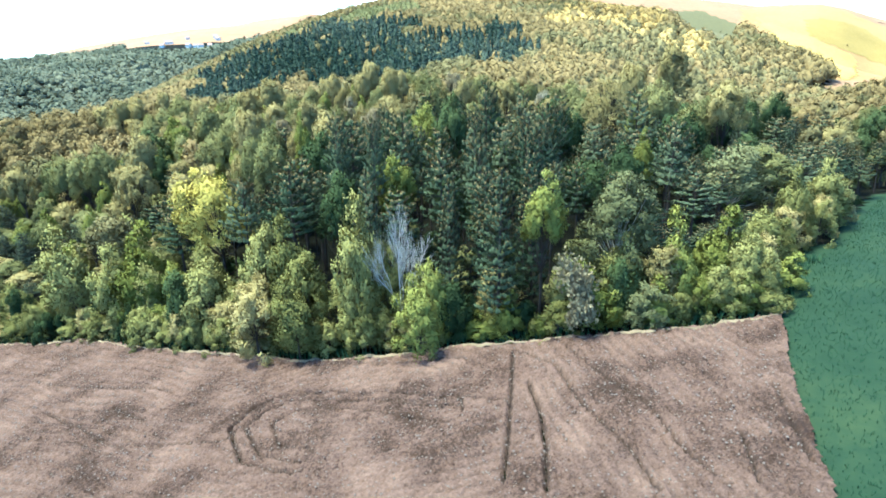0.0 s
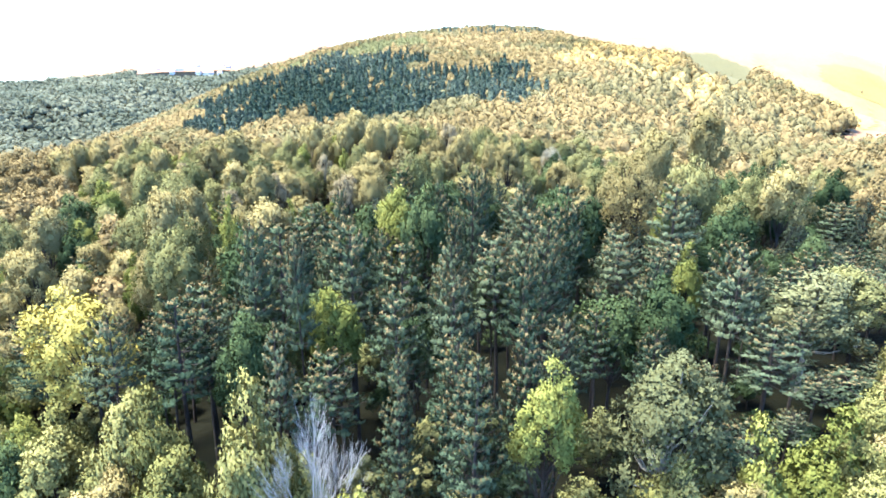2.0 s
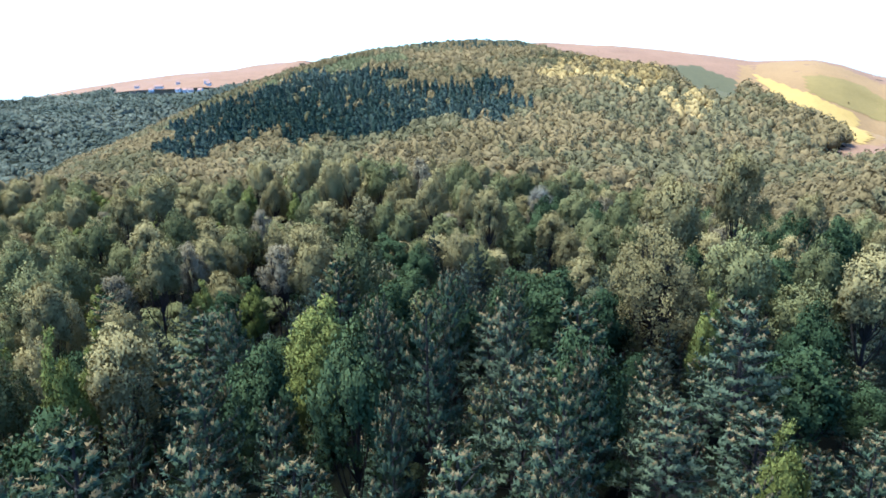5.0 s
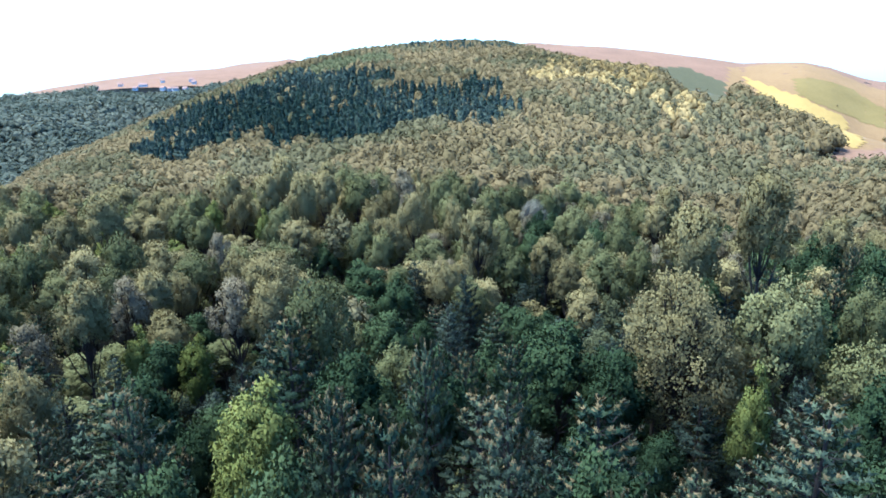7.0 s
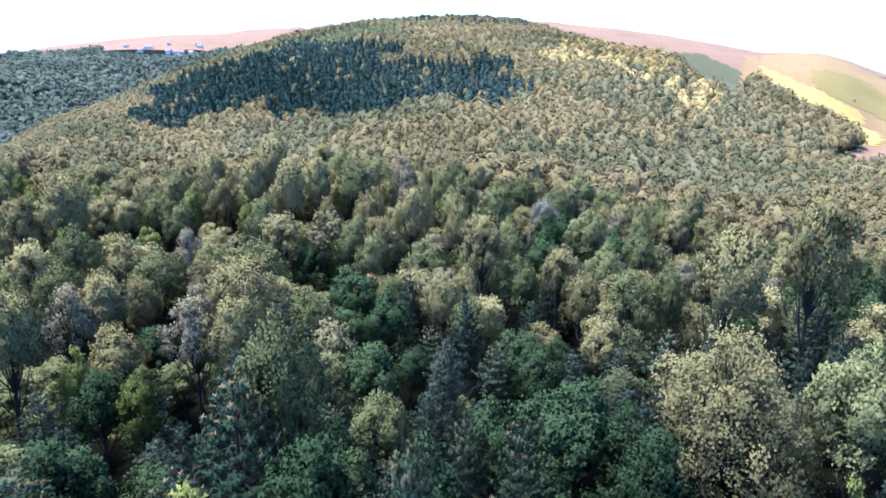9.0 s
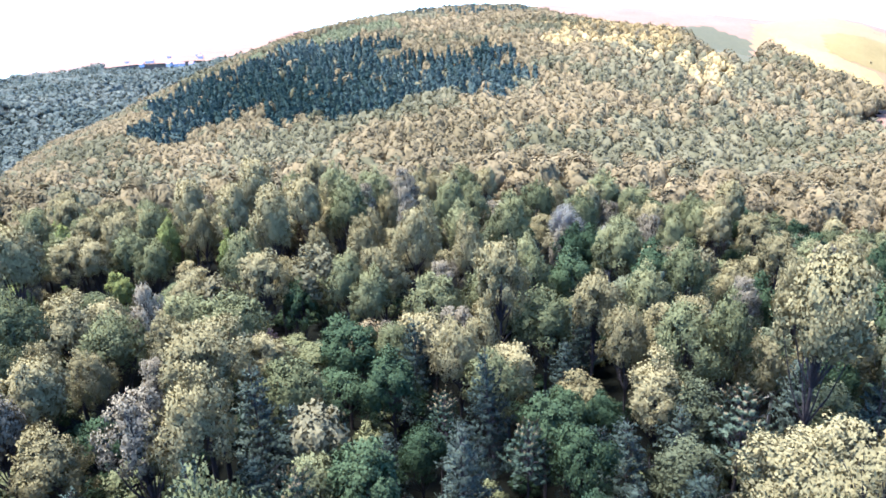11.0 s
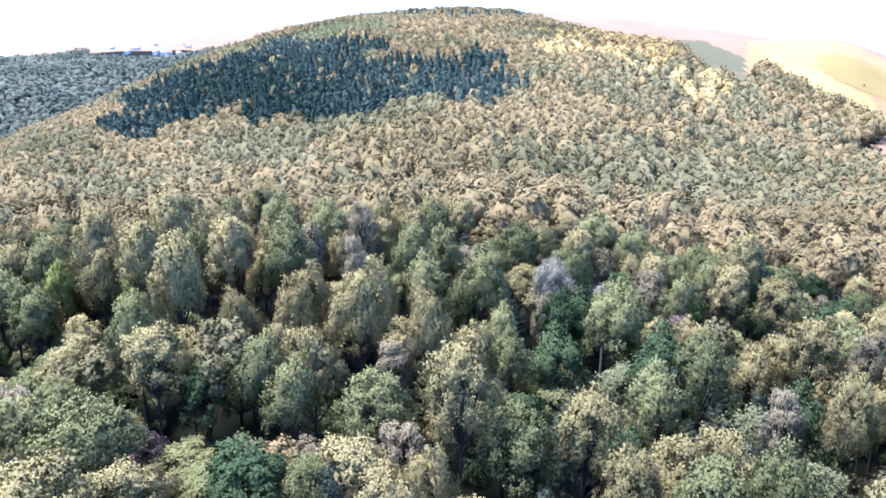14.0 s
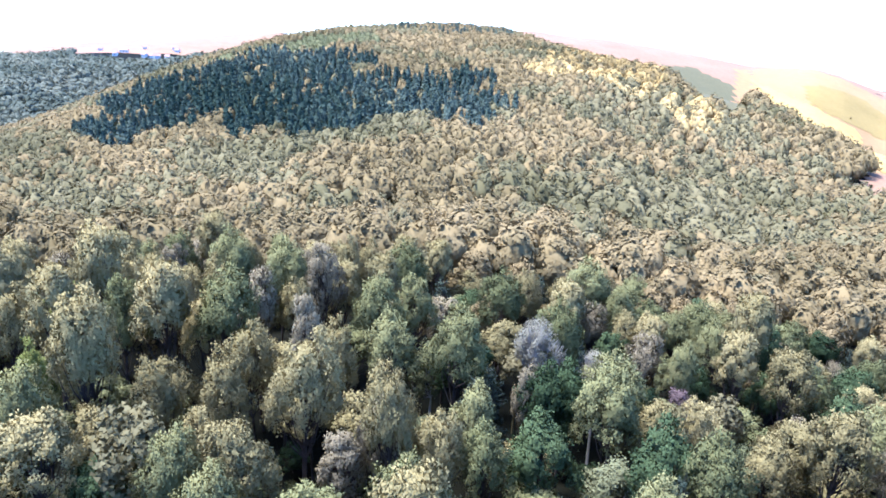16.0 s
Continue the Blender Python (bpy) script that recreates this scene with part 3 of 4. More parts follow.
def pine_tree(seed, tall, wide, high, label):
    """A pine: whorls of upswept boughs, each with bottlebrush shoots; pale new growth tints the lit top."""
    rng = np.random.default_rng(seed)
    root = new("pine_tree")
    wood, shoots = Heap(), []
    stem = [np.array((0.1 * math.sin(k * 3 + seed), 0.1 * math.cos(k * 2.5), tall * k - 0.3 * (k == 0))) for k in np.linspace(0, 0.98, 6)]
    wood.path(stem, 0.012 * tall, 0.003 * tall, 6)
    z, turn = tall - high, 0.0
    while z < tall - 0.3:
        k = (z - tall + high) / high
        reach = wide / 2 * min(1.0, 0.8 + 1.2 * k) * (1 - k) ** 0.75 + 0.15
        n = 6 if k < 0.75 else 4
        for j in range(n):
            t = turn + j * 6.283 / n + rng.uniform(-0.35, 0.35)
            ln = max(0.3, reach * rng.uniform(0.68, 1.18))
            out = np.array((math.cos(t), math.sin(t), 0))
            rise = -0.1 + 0.55 * k + rng.uniform(-0.1, 0.1)
            spot = lambda s: np.array((0, 0, z)) + out * ln * s + (0, 0, ln * (rise * s + 0.3 * s * s))
            wood.path([spot(s) for s in (0.03, 0.4, 0.75, 1.0)], 0.018 + 0.018 * (1 - k), 0.008, 3)
            for s in np.linspace(0.3, 1.0, max(3, int(ln / 0.17))):
                lat = np.cross(out, (0, 0, 1)) * rng.uniform(-1, 1)
                at = spot(s) + lat * (1.2 - s) * ln * 0.5 + rng.uniform(-0.05, 0.05, 3)
                way = out * 0.55 + lat * 0.45 + (0, 0, 0.5 + 0.5 * k) + rng.uniform(-0.25, 0.25, 3)
                shoots.append((*at, *way, s))
        turn += 0.7
        z += rng.uniform(0.42, 0.6)
    shoots.append((*stem[-1], 0, 0, 1, 1.0))
    q = np.array(shoots)
    at, way, s = q[:, :3], unit(q[:, 3:6]), q[:, 6]
    length = rng.uniform(0.2, 0.36, len(q))
    per = 15
    u = np.tile(np.linspace(0.0, 0.95, per), len(q))
    A, W, L = np.repeat(at, per, 0), np.repeat(way, per, 0), np.repeat(length, per)
    c = A + W * (u * L)[:, None]
    radial = unit(np.cross(W, rng.standard_normal(W.shape)))
    dirs = unit(0.5 * W + 0.9 * radial)
    heart = np.stack([0 * c[:, 0], 0 * c[:, 0], c[:, 2] - 0.3 * np.hypot(c[:, 0], c[:, 1]) - 0.2], -1)
    v, f, nv = needles(c, dirs, rng.uniform(0.13, 0.21, len(c)), rng.uniform(0.028, 0.05, len(c)), rng, heart)
    wood.mesh("trunk", M["bark"], root)
    mesh_object("crown", v, f, M["pine"], root, normals=nv)
    # pale shoots only up top: the crown's light-to-shade fall is put into colour
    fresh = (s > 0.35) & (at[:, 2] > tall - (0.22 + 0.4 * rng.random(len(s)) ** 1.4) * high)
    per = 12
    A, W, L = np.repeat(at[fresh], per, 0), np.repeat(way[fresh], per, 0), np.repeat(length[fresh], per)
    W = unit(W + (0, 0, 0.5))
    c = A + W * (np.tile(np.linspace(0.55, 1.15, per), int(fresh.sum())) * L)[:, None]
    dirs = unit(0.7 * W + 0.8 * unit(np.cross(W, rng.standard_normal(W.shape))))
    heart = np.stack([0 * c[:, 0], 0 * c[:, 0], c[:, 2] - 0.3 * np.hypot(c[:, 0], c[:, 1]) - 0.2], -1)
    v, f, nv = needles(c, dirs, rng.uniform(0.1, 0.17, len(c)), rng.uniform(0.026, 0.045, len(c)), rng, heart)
    tagged(mesh_object("young_growth", v, f, M["lit_shoot"], root, "pale tan young shoots that also paint the crown's lit top", normals=nv), kind="stuff")
    return tagged(root, label, "tree")


def spruce_tree(seed, tall, wide, low, label):
    """A spruce: tiers of slightly drooping boughs clad in blue-grey needle sprays."""
    rng = np.random.default_rng(seed)
    root = new("spruce_tree")
    wood, tuft_c, tuft_d = Heap(), [], []
    stem = [np.array((0, 0, tall * k - 0.3 * (k == 0))) for k in np.linspace(0, 0.99, 6)]
    wood.path(stem, 0.013 * tall, 0.0025 * tall, 6)
    z, turn = low, 0.0
    while z < tall - 0.2:
        k = (z - low) / (tall - low)
        reach = wide / 2 * (1.03 - k) ** 0.6 * rng.uniform(0.75, 1.15)
        for j in range(6 if k < 0.8 else 4):
            t = turn + j * 1.0472 + rng.uniform(-0.3, 0.3)
            ln = max(0.25, reach * rng.uniform(0.6, 1.2))
            out = np.array((math.cos(t), math.sin(t), 0))
            rise = 0.55 * k - 0.1 + rng.uniform(-0.15, 0.15)
            spot = lambda s: np.array((0, 0, z)) + out * ln * s + (0, 0, ln * (rise * s + 0.22 * s * s))
            wood.path([spot(s) for s in (0.05, 0.5, 1.0)], 0.016 + 0.016 * (1 - k), 0.007, 3)
            for s in np.linspace(0.2, 1.0, max(3, int(ln / 0.1))):
                lat = np.cross(out, (0, 0, 1)) * rng.uniform(-1, 1) * (1.15 - s) * ln * 0.6
                tuft_c.append(spot(s) + lat + rng.uniform(-0.05, 0.05, 3))
                tuft_d.append(out * 0.8 + (0, 0, 0.25) + lat + rng.uniform(-0.2, 0.2, 3))
        turn += 0.55
        z += rng.uniform(0.34, 0.5)
    c, d = np.repeat(np.array(tuft_c), 11, 0), np.repeat(unit(np.array(tuft_d)), 11, 0)
    dirs = unit(d + 0.75 * rng.standard_normal(d.shape))
    heart = np.stack([0 * c[:, 0], 0 * c[:, 0], c[:, 2] - 0.4 * np.hypot(c[:, 0], c[:, 1]) - 0.25], -1)
    v, f, nv = needles(c, dirs, rng.uniform(0.14, 0.26, len(c)), rng.uniform(0.02, 0.042, len(c)), rng, heart)
    wood.mesh("trunk", M["bark"], root)
    mesh_object("crown", v, f, M["spruce"], root, normals=nv)
    return tagged(root, label, "tree")


def bare_tree(name, seed, bark, tall, wide, label, depth=5, buds=None, fork=3):
    """A leafless tree: boughs that fork down to thin twigs."""
    rng = np.random.default_rng(seed)
    root = new(name)
    wood, ends = Heap(), []

    def grow(p, d, ln, r, k):
        q = p + d * ln
        mid = (p + q) / 2 + rng.uniform(-0.06, 0.06, 3) * ln
        wood.path([p, mid, q], r, r * 0.66, 5 if k > 3 else 3)
        if k == 0:
            ends.append(q)
            return
        grow(q, unit(d + rng.standard_normal(3) * 0.12 + (0, 0, 0.08)), ln * rng.uniform(0.7, 0.85), r * 0.66, k - 1)
        for _ in range(fork):
            side = unit(np.cross(d, rng.standard_normal(3)))
            nd = unit(d + side * rng.uniform(0.45, 0.85) * (wide / tall) * 2 + (0, 0, 0.18))
            grow(p + (q - p) * rng.uniform(0.6, 0.98), nd, ln * rng.uniform(0.5, 0.75), r * 0.48, k - 1)

    grow(np.array((0, 0, -0.2)), np.array((0.03, 0.02, 1.0)), tall * 0.3, 0.0085 * tall, depth)
    wood.mesh("trunk", M[bark], root)
    if buds:
        p = np.array(ends)
        p = np.concatenate([p + rng.standard_normal(p.shape) * 0.16 for _ in range(3)])
        v, f = leaf_quads(p, unit(rng.standard_normal(p.shape)), rng.uniform(0.08, 0.2, len(p)), rng)
        mesh_object("crown", v, f, M[buds], root, "thin veil of opening buds")
    return tagged(root, label, "tree")


# ---- kinds of tree: maker, true height, true width ----
KINDS = {}


def kind(key, group, makers):
    KINDS[key] = [group, makers, {}]


def pine(seed, tall, wide, high, label):
    return lambda: (pine_tree(seed, tall, wide, high, label), tall, wide)


def spruce(seed, tall, wide, low, label):
    return lambda: (spruce_tree(seed, tall, wide, low, label), tall, wide)


def broad(name, seed, leaf, tall, wide, high, label, leaves=9000, size=0.125, lumps=58, bark="bark", twigs=0, rugged=1.5, taper=0.24):
    return lambda: (broad_tree(name, seed, leaf, bark, tall, wide, high, leaves, size, lumps, label, twigs, rugged, taper), tall, wide)


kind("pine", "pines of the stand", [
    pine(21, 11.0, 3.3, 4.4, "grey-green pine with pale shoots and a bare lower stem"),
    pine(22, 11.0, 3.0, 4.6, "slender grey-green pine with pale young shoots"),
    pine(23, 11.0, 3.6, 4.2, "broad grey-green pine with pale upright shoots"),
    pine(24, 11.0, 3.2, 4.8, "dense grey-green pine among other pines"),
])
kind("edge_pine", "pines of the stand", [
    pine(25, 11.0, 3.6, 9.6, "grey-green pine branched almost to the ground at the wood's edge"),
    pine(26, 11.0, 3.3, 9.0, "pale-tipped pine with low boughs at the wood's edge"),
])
kind("spruce", "spruces of the wood", [
    spruce(31, 9.0, 3.8, 2.8, "bluish grey spruce between broadleaf trees"),
    spruce(32, 9.0, 3.5, 2.6, "slender bluish grey spruce"),
])
# broadleaf trees of no known species, told apart by leaf colour alone
kind("tan", "trees in young leaf", [
    broad("oak_tree", 41, "tan", 9.5, 4, 4.4, "broadleaf tree in tan young leaf", 12911, 0.100),
    broad("oak_tree", 42, "tan", 9.5, 3.8, 5.1, "tall broadleaf tree in yellowish tan young leaf", 12911, 0.100, 54),
    broad("oak_tree", 43, "tan", 9.5, 4.4, 4.2, "wide broadleaf tree in tan young leaf", 13702, 0.100, 56),
    broad("oak_tree", 44, "tan", 9.5, 3.6, 4.3, "narrow broadleaf tree in tan young leaf", 11594, 0.100, 40),
])
kind("bigtan", "trees in young leaf", [broad("oak_tree", 45, "tan", 12, 7, 8.0, "large spreading tree in tan young leaf", 31620, 0.104, 110, "bark", 3)])
kind("olive", "trees in olive leaf", [
    broad("hornbeam_tree", 51, "olive", 9.5, 4, 4.3, "broadleaf tree in olive green leaf", 12648, 0.100),
    broad("hornbeam_tree", 52, "olive", 9.5, 3.6, 4.8, "narrow broadleaf tree in olive green leaf", 11857, 0.100, 50),
    broad("hornbeam_tree", 53, "olive", 9.5, 4.4, 4.0, "wide broadleaf tree in olive green leaf", 13438, 0.100, 54),
])
kind("green", "trees in green leaf", [
    broad("broadleaf_tree", 61, "green", 8.5, 3.8, 4.3, "round tree in fresh green leaf", 10803, 0.108, 46),
    broad("broadleaf_tree", 62, "green", 8.5, 4, 4.0, "bushy tree in dark green leaf", 11330, 0.108, 50),
])
kind("yellow", "trees in yellow-green leaf", [
    broad("broadleaf_tree", 71, "yellow", 9.5, 3.8, 4.8, "tree in bright yellow-green leaf", 10803, 0.108, 44),
    broad("broadleaf_tree", 72, "yellow", 9.5, 3.4, 5.1, "slender tree in yellow-green leaf", 10013, 0.108, 40),
])
kind("pale", "trees in pale leaf", [
    broad("broadleaf_tree", 81, "pale", 10, 4.6, 7.6, "large tree with pale grey-green leaves", 12648, 0.128, 60, "bark_pale"),
    broad("broadleaf_tree", 82, "pale", 9.5, 4, 7.2, "tree with pale grey-green leaves", 11857, 0.120, 46, "bark_pale"),
])
kind("pink", "trees in bud", [
    broad("broadleaf_tree", 91, "pink", 9.5, 3.6, 4.7, "tree with pinkish grey opening buds", 8695, 0.098, 46, "bark", 5),
    broad("broadleaf_tree", 92, "pink", 9.5, 3.4, 5.1, "narrow tree with pinkish grey buds", 8168, 0.098, 44, "bark", 5),
])
kind("purple", "dark-leaved trees", [broad("broadleaf_tree", 95, "purple", 8, 3, 3.3, "small tree with dark purple leaves", 6587, 0.096, 34)])
kind("white", "white-grey trees", [broad("bare_tree", 97, "white", 9.5, 3.6, 4.3, "pale grey tree with fine upright twigs", 8060, 0.068, 60, "bark_pale", 14)])
kind("dead", "dead trees", [lambda: (bare_tree("dead_tree", 99, "bark_grey", 10.0, 4.0, "dead grey tree with bare twigs at the wood's edge", 6), 10.0, 5.4)])


def shrub(seed, leaf, tall, wide, label, size=0.11):
    return broad("shrub", seed, leaf, tall, wide, tall * 1.12, label, 9000, size, 40, "bark", 0, 2.0, 0.4)


kind("bush_olive", "bushes at the wood's edge", [shrub(111, "bush", 6.0, 4.0, "olive green bush at the wood's edge"), shrub(112, "bush", 5.0, 3.8, "rounded olive bush at the wood's edge")])
kind("bush_yellow", "bushes at the wood's edge", [shrub(113, "yellow", 6.0, 3.8, "yellow-green bush at the wood's edge"), shrub(114, "yellow", 4.0, 3.4, "low yellow-green bush at the field")])
kind("bush_green", "bushes at the wood's edge", [shrub(115, "green", 5.0, 4.0, "green bush in the shade of trees"), shrub(116, "green", 3.5, 3.4, "low dark green bush")])
kind("bush_tan", "bushes at the wood's edge", [shrub(117, "tan", 6.0, 3.8, "tan bush in young leaf at the wood's edge")])
kind("bush_pale", "bushes at the wood's edge", [shrub(119, "pale", 4.0, 3.4, "low pale green bush at the field")])
kind("bush_bare", "bare bushes", [lambda: (bare_tree("bare_shrub", 118, "bark_pale", 4.0, 3.0, "bare pinkish grey bush among green bushes", 5, "pink"), 4.0, 3.0)])

kind("golden", "golden trees", [broad("broadleaf_tree", 75, "golden", 9.5, 4.6, 6.0, "round tree in golden yellow leaf", 12384, 0.104, 52)])
kind("under_green", "undergrowth of the wood", [broad("young_tree", 121, "green", 5.0, 3.2, 4.4, "young green tree in a gap of the wood", 5270, 0.112, 26)])
kind("under_olive", "undergrowth of the wood", [broad("young_tree", 122, "olive", 5.0, 3.0, 4.4, "young olive green tree in a gap of the wood", 5270, 0.112, 26)])

from collections import Counter

PLACED = []
COUNT = Counter()
pick = random.Random(7)


def plant(key, x, y, top=None, tall=None, wide=None):
    """Stands a tree of a kind at x, y so that it reaches the height top and has a crown so wide."""
    group, makers, made = KINDS[key]
    z = height(x, y) - 0.1
    tall = tall if tall is not None else top - z
    k = pick.randrange(len(makers))
    turn = pick.uniform(0, 360)
    lean = pick.uniform(-2.5, 2.5)
    first = k not in made
    if first:
        made[k] = makers[k]()
    ob, true, girth = made[k]
    s = max(0.25, tall / true)
    g = s ** 0.6 if wide is None else wide / girth
    m = pose(x, y, z, lean, pick.uniform(-2.5, 2.5), turn) @ Matrix.Diagonal((g, g, s, 1))
    if first:
        ob.matrix_basis = m
        tagged(ob, group=group)
    else:
        copy_thing(ob, m)
    PLACED.append((x, y, g * girth / 2, z + tall))
    COUNT[ob.name.split(".")[0]] += 1


def stand(key, spots):
    for x, y, top, wide in spots:
        plant(key, x, y, top, wide=wide)


# ---- trees that stand out, one by one: x, y, top, width of the crown ----
stand("dead", [(-2.7, 37.1, 10.1, 3.4)])
stand("golden", [(-17.2, 49, 9.9, 5.2)])
stand("bigtan", [(18.9, 72.3, 12.6, 6.4)])
stand("edge_pine", [(3, 35.9, 12, 2.8), (3, 38.9, 11.4, 2.7), (0.3, 39.4, 11.6, 3.1), (5.6, 39.4, 13.2, 3.6), (-4.8, 40.6, 12.1, 3.9)])
stand("pine", [(2.6, 43.7, 12.4, 2.7), (-0.1, 44.1, 11.7, 3.1), (5.7, 44.6, 12.9, 2.7), (-10.4, 44.6, 10.7, 3.9), (-4.7, 44.8, 13, 2.7), (-14.2, 45.2, 9.7, 3.9),
               (16.3, 46.3, 12.7, 3.1), (7.2, 47, 12.2, 3.7), (2.8, 47.1, 12.7, 2.7), (-7.6, 47.4, 13.6, 3.1), (-2.6, 48.6, 13.5, 3.4), (13.2, 48.7, 11.6, 2.7),
               (7.8, 49.6, 13.3, 3.4), (-7.1, 49.8, 12.4, 3.3), (5.1, 49.8, 11.8, 2.7), (17.5, 49.9, 11.8, 3), (2.6, 51.3, 12.5, 2.7), (8.8, 52.4, 13.2, 3.9),
               (-4.4, 53.9, 13.1, 3.3), (12.7, 54, 11, 2.9), (7.4, 54.2, 12.2, 2.7), (10.2, 54.2, 12.9, 2.8)])
stand("pine", [(4, 55.6, 15.1, 2.7), (7.8, 58.5, 13.7, 2.7), (17.6, 58.7, 12.9, 3.1), (10.7, 59, 12.6, 3.2), (4.5, 59.1, 11.3, 3.2), (1.7, 60.2, 12.6, 2.7),
               (-4.7, 61.2, 12.5, 2.7), (2.2, 62, 12.2, 3.1), (4.9, 63.3, 12.8, 2.8), (-0.9, 68.5, 12.1, 2.7), (8.8, 68.9, 10.9, 2.9)])
stand("spruce", [(17.6, 67.8, 8.2, 3.5), (22.7, 67.9, 10.4, 3.3), (6.7, 81.4, 8.7, 3.3), (20.7, 82.5, 6.8, 3.3), (6.7, 83.4, 7.8, 3.3), (-1.9, 86.4, 7.3, 3.5),
                 (-3.7, 87, 7.8, 3.8), (8.3, 87.6, 7.9, 3.3), (4.1, 93.5, 7.2, 3.3), (13.9, 95.2, 5.8, 3.3), (25.5, 99.4, 5, 3.9), (15.8, 101.3, 6, 3.3),
                 (17, 104.1, 4.7, 4.4), (4.8, 104.9, 4.4, 4.4), (23.5, 105.1, 6.6, 3.3)])
stand("tan", [(-10.7, 60.7, 12.2, 3.5), (28.9, 67.3, 9.6, 4.3), (41.2, 68.5, 8.4, 4.3), (19.7, 78.4, 8.4, 4.3), (22, 80.8, 10, 4.3), (-5.8, 83.4, 9.9, 3.6),
              (23.9, 85.9, 9.5, 4.3), (30.4, 86.7, 11, 4.3), (35.9, 88.1, 10.1, 4.3), (-7.3, 89.3, 7, 4.3), (17.7, 89.5, 8.7, 3.1), (-7.3, 91.3, 8.8, 4.3),
              (30.7, 93.5, 6.7, 4.3), (-5.8, 96.4, 5.8, 3.4), (-18.5, 96.9, 8.4, 4.3), (20.5, 97.2, 8.5, 3.5), (10, 98.9, 7.5, 3.5), (31.7, 100.4, 6.4, 3.4),
              (-25.8, 104.4, 8.1, 4.3), (1.5, 104.8, 8.4, 3.1), (9, 107.9, 8.2, 3), (10.9, 108.5, 6, 3.9)])
stand("tan", [(-1.5, 109, 9.2, 2.6), (-14.7, 109.8, 7.5, 4.3), (-7.7, 110.4, 8.8, 3.1), (3.8, 110.5, 9.2, 4.3), (35.3, 111, 3.2, 3.7), (-8.1, 112.9, 10, 3.9),
              (3.3, 113.9, 9.5, 3.8), (35.3, 115.5, 2.5, 3.6), (-12.4, 123.4, 8.9, 3.7), (38.5, 128.4, 3.5, 3.9), (20.4, 133.9, 5, 4.2)])
stand("olive", [(27, 52.8, 9.2, 4.3), (-24.4, 70.2, 9.3, 4.3), (24, 71.7, 10.2, 3.9), (20.2, 92, 8.4, 4.3), (22.8, 93.2, 6.4, 2.6), (-7.6, 97.7, 6.3, 4.3),
                (5.4, 101.9, 5.8, 4.1), (-21.8, 107, 4, 4.3), (-3.7, 108, 8, 3.2), (13.7, 108.4, 4.9, 2.6), (-10.1, 108.5, 7.4, 3.2), (17.3, 108.6, 4.8, 3.5),
                (22.2, 113.2, 5, 3.7), (12.5, 118.1, 7, 3.8), (-3, 119.7, 8.3, 4), (34.6, 121.4, 2.8, 3.5), (6.9, 123.2, 7.2, 3.8), (13.9, 125.8, 6.3, 3.2),
                (17.6, 130.2, 5.2, 3.5), (47.1, 136.4, -1, 4.3), (27.3, 136.6, 4.6, 4.3)])
stand("green", [(10.7, 47.1, 9.8, 3.4), (20.6, 58.9, 10.7, 4.3), (12.3, 73.2, 8.6, 4.2), (8.6, 74.3, 7.2, 2.6), (12.2, 83.3, 7.1, 3.3), (12.9, 90.2, 4.8, 3.3),
                (-0.3, 92.7, 5.3, 4.3), (-0.5, 96.6, 5.7, 3.8), (14.3, 105.1, 2.9, 3), (-5, 105.5, 5.4, 2.7), (17.3, 110.5, 4.6, 3.7), (19.1, 116, 5.1, 2.8),
                (20.3, 117.5, 4.5, 3.4), (25.4, 117.9, 4.9, 3.2)])
stand("yellow", [(5.7, 36.6, 11.1, 2.6), (-3.1, 46, 11, 2.6), (16.2, 52, 10.7, 2.6), (-32.5, 58.1, 4.4, 2.6), (-11.9, 58.8, 11.9, 2.8), (-1.1, 60, 11.8, 3.6),
                 (-2.1, 63.1, 10.8, 4.3), (19.1, 65.5, 10.8, 2.6), (-8.9, 77.6, 6.9, 3), (-32.6, 81.6, 8, 4.3)])
stand("pale", [(10.7, 38, 11.5, 4.2), (23.1, 51.1, 9.8, 4.8), (17.7, 84.5, 6.7, 2.9), (20.1, 88.8, 7.9, 3), (-1.5, 100.4, 5.8, 3), (29.4, 106.4, 3.5, 3.8),
               (21.3, 110.2, 5.5, 3.2), (10.6, 111.2, 6.6, 2.7), (7.5, 117.2, 5.6, 2.6)])
stand("pink", [(-17.9, 76.6, 9.4, 2.6), (-8.1, 83.4, 9.6, 2.9), (-15.6, 85.2, 8.4, 3.6), (-10.2, 90, 6.5, 3.2), (-12.9, 96.8, 8.2, 2.9), (-14.7, 101.9, 5.4, 3.7),
               (-16.4, 104.1, 4.7, 4.1), (39.4, 110.6, 4.3, 3.5), (3.6, 115.4, 9.1, 2.9), (17.3, 116.3, 5.3, 2.6), (28.6, 125.6, 3.5, 3.5), (2.4, 129.6, 8.2, 3.8)])
stand("purple", [(-8.1, 101.9, 4.6, 2.6), (30, 120.7, 5, 2.8)])
stand("white", [(23.6, 120.9, 4.9, 3), (18.6, 121.8, 6.6, 4.3)])
stand("bush_olive", [(-9.2, 36.9, 5.3, 3.2), (-5.3, 37.5, 8.6, 4.1), (-9.3, 39.6, 7.1, 3.6), (-9.9, 40.9, 6.9, 3.5), (-12.5, 42.2, 6.5, 3.9), (-17.7, 45.2, 3.7, 4.5),
                     (-27.3, 53.9, 3.4, 4.4)])
stand("bush_yellow", [(-1.5, 34.2, 6.1, 2.5), (8.5, 35.1, 5.9, 3), (-0.9, 36, 7.9, 3.4), (13.9, 36.5, 8.6, 2.9), (16.7, 37.9, 8.2, 3.9), (-21.5, 46, 0.8, 4),
                      (-21, 47.5, 4.2, 3.7)])
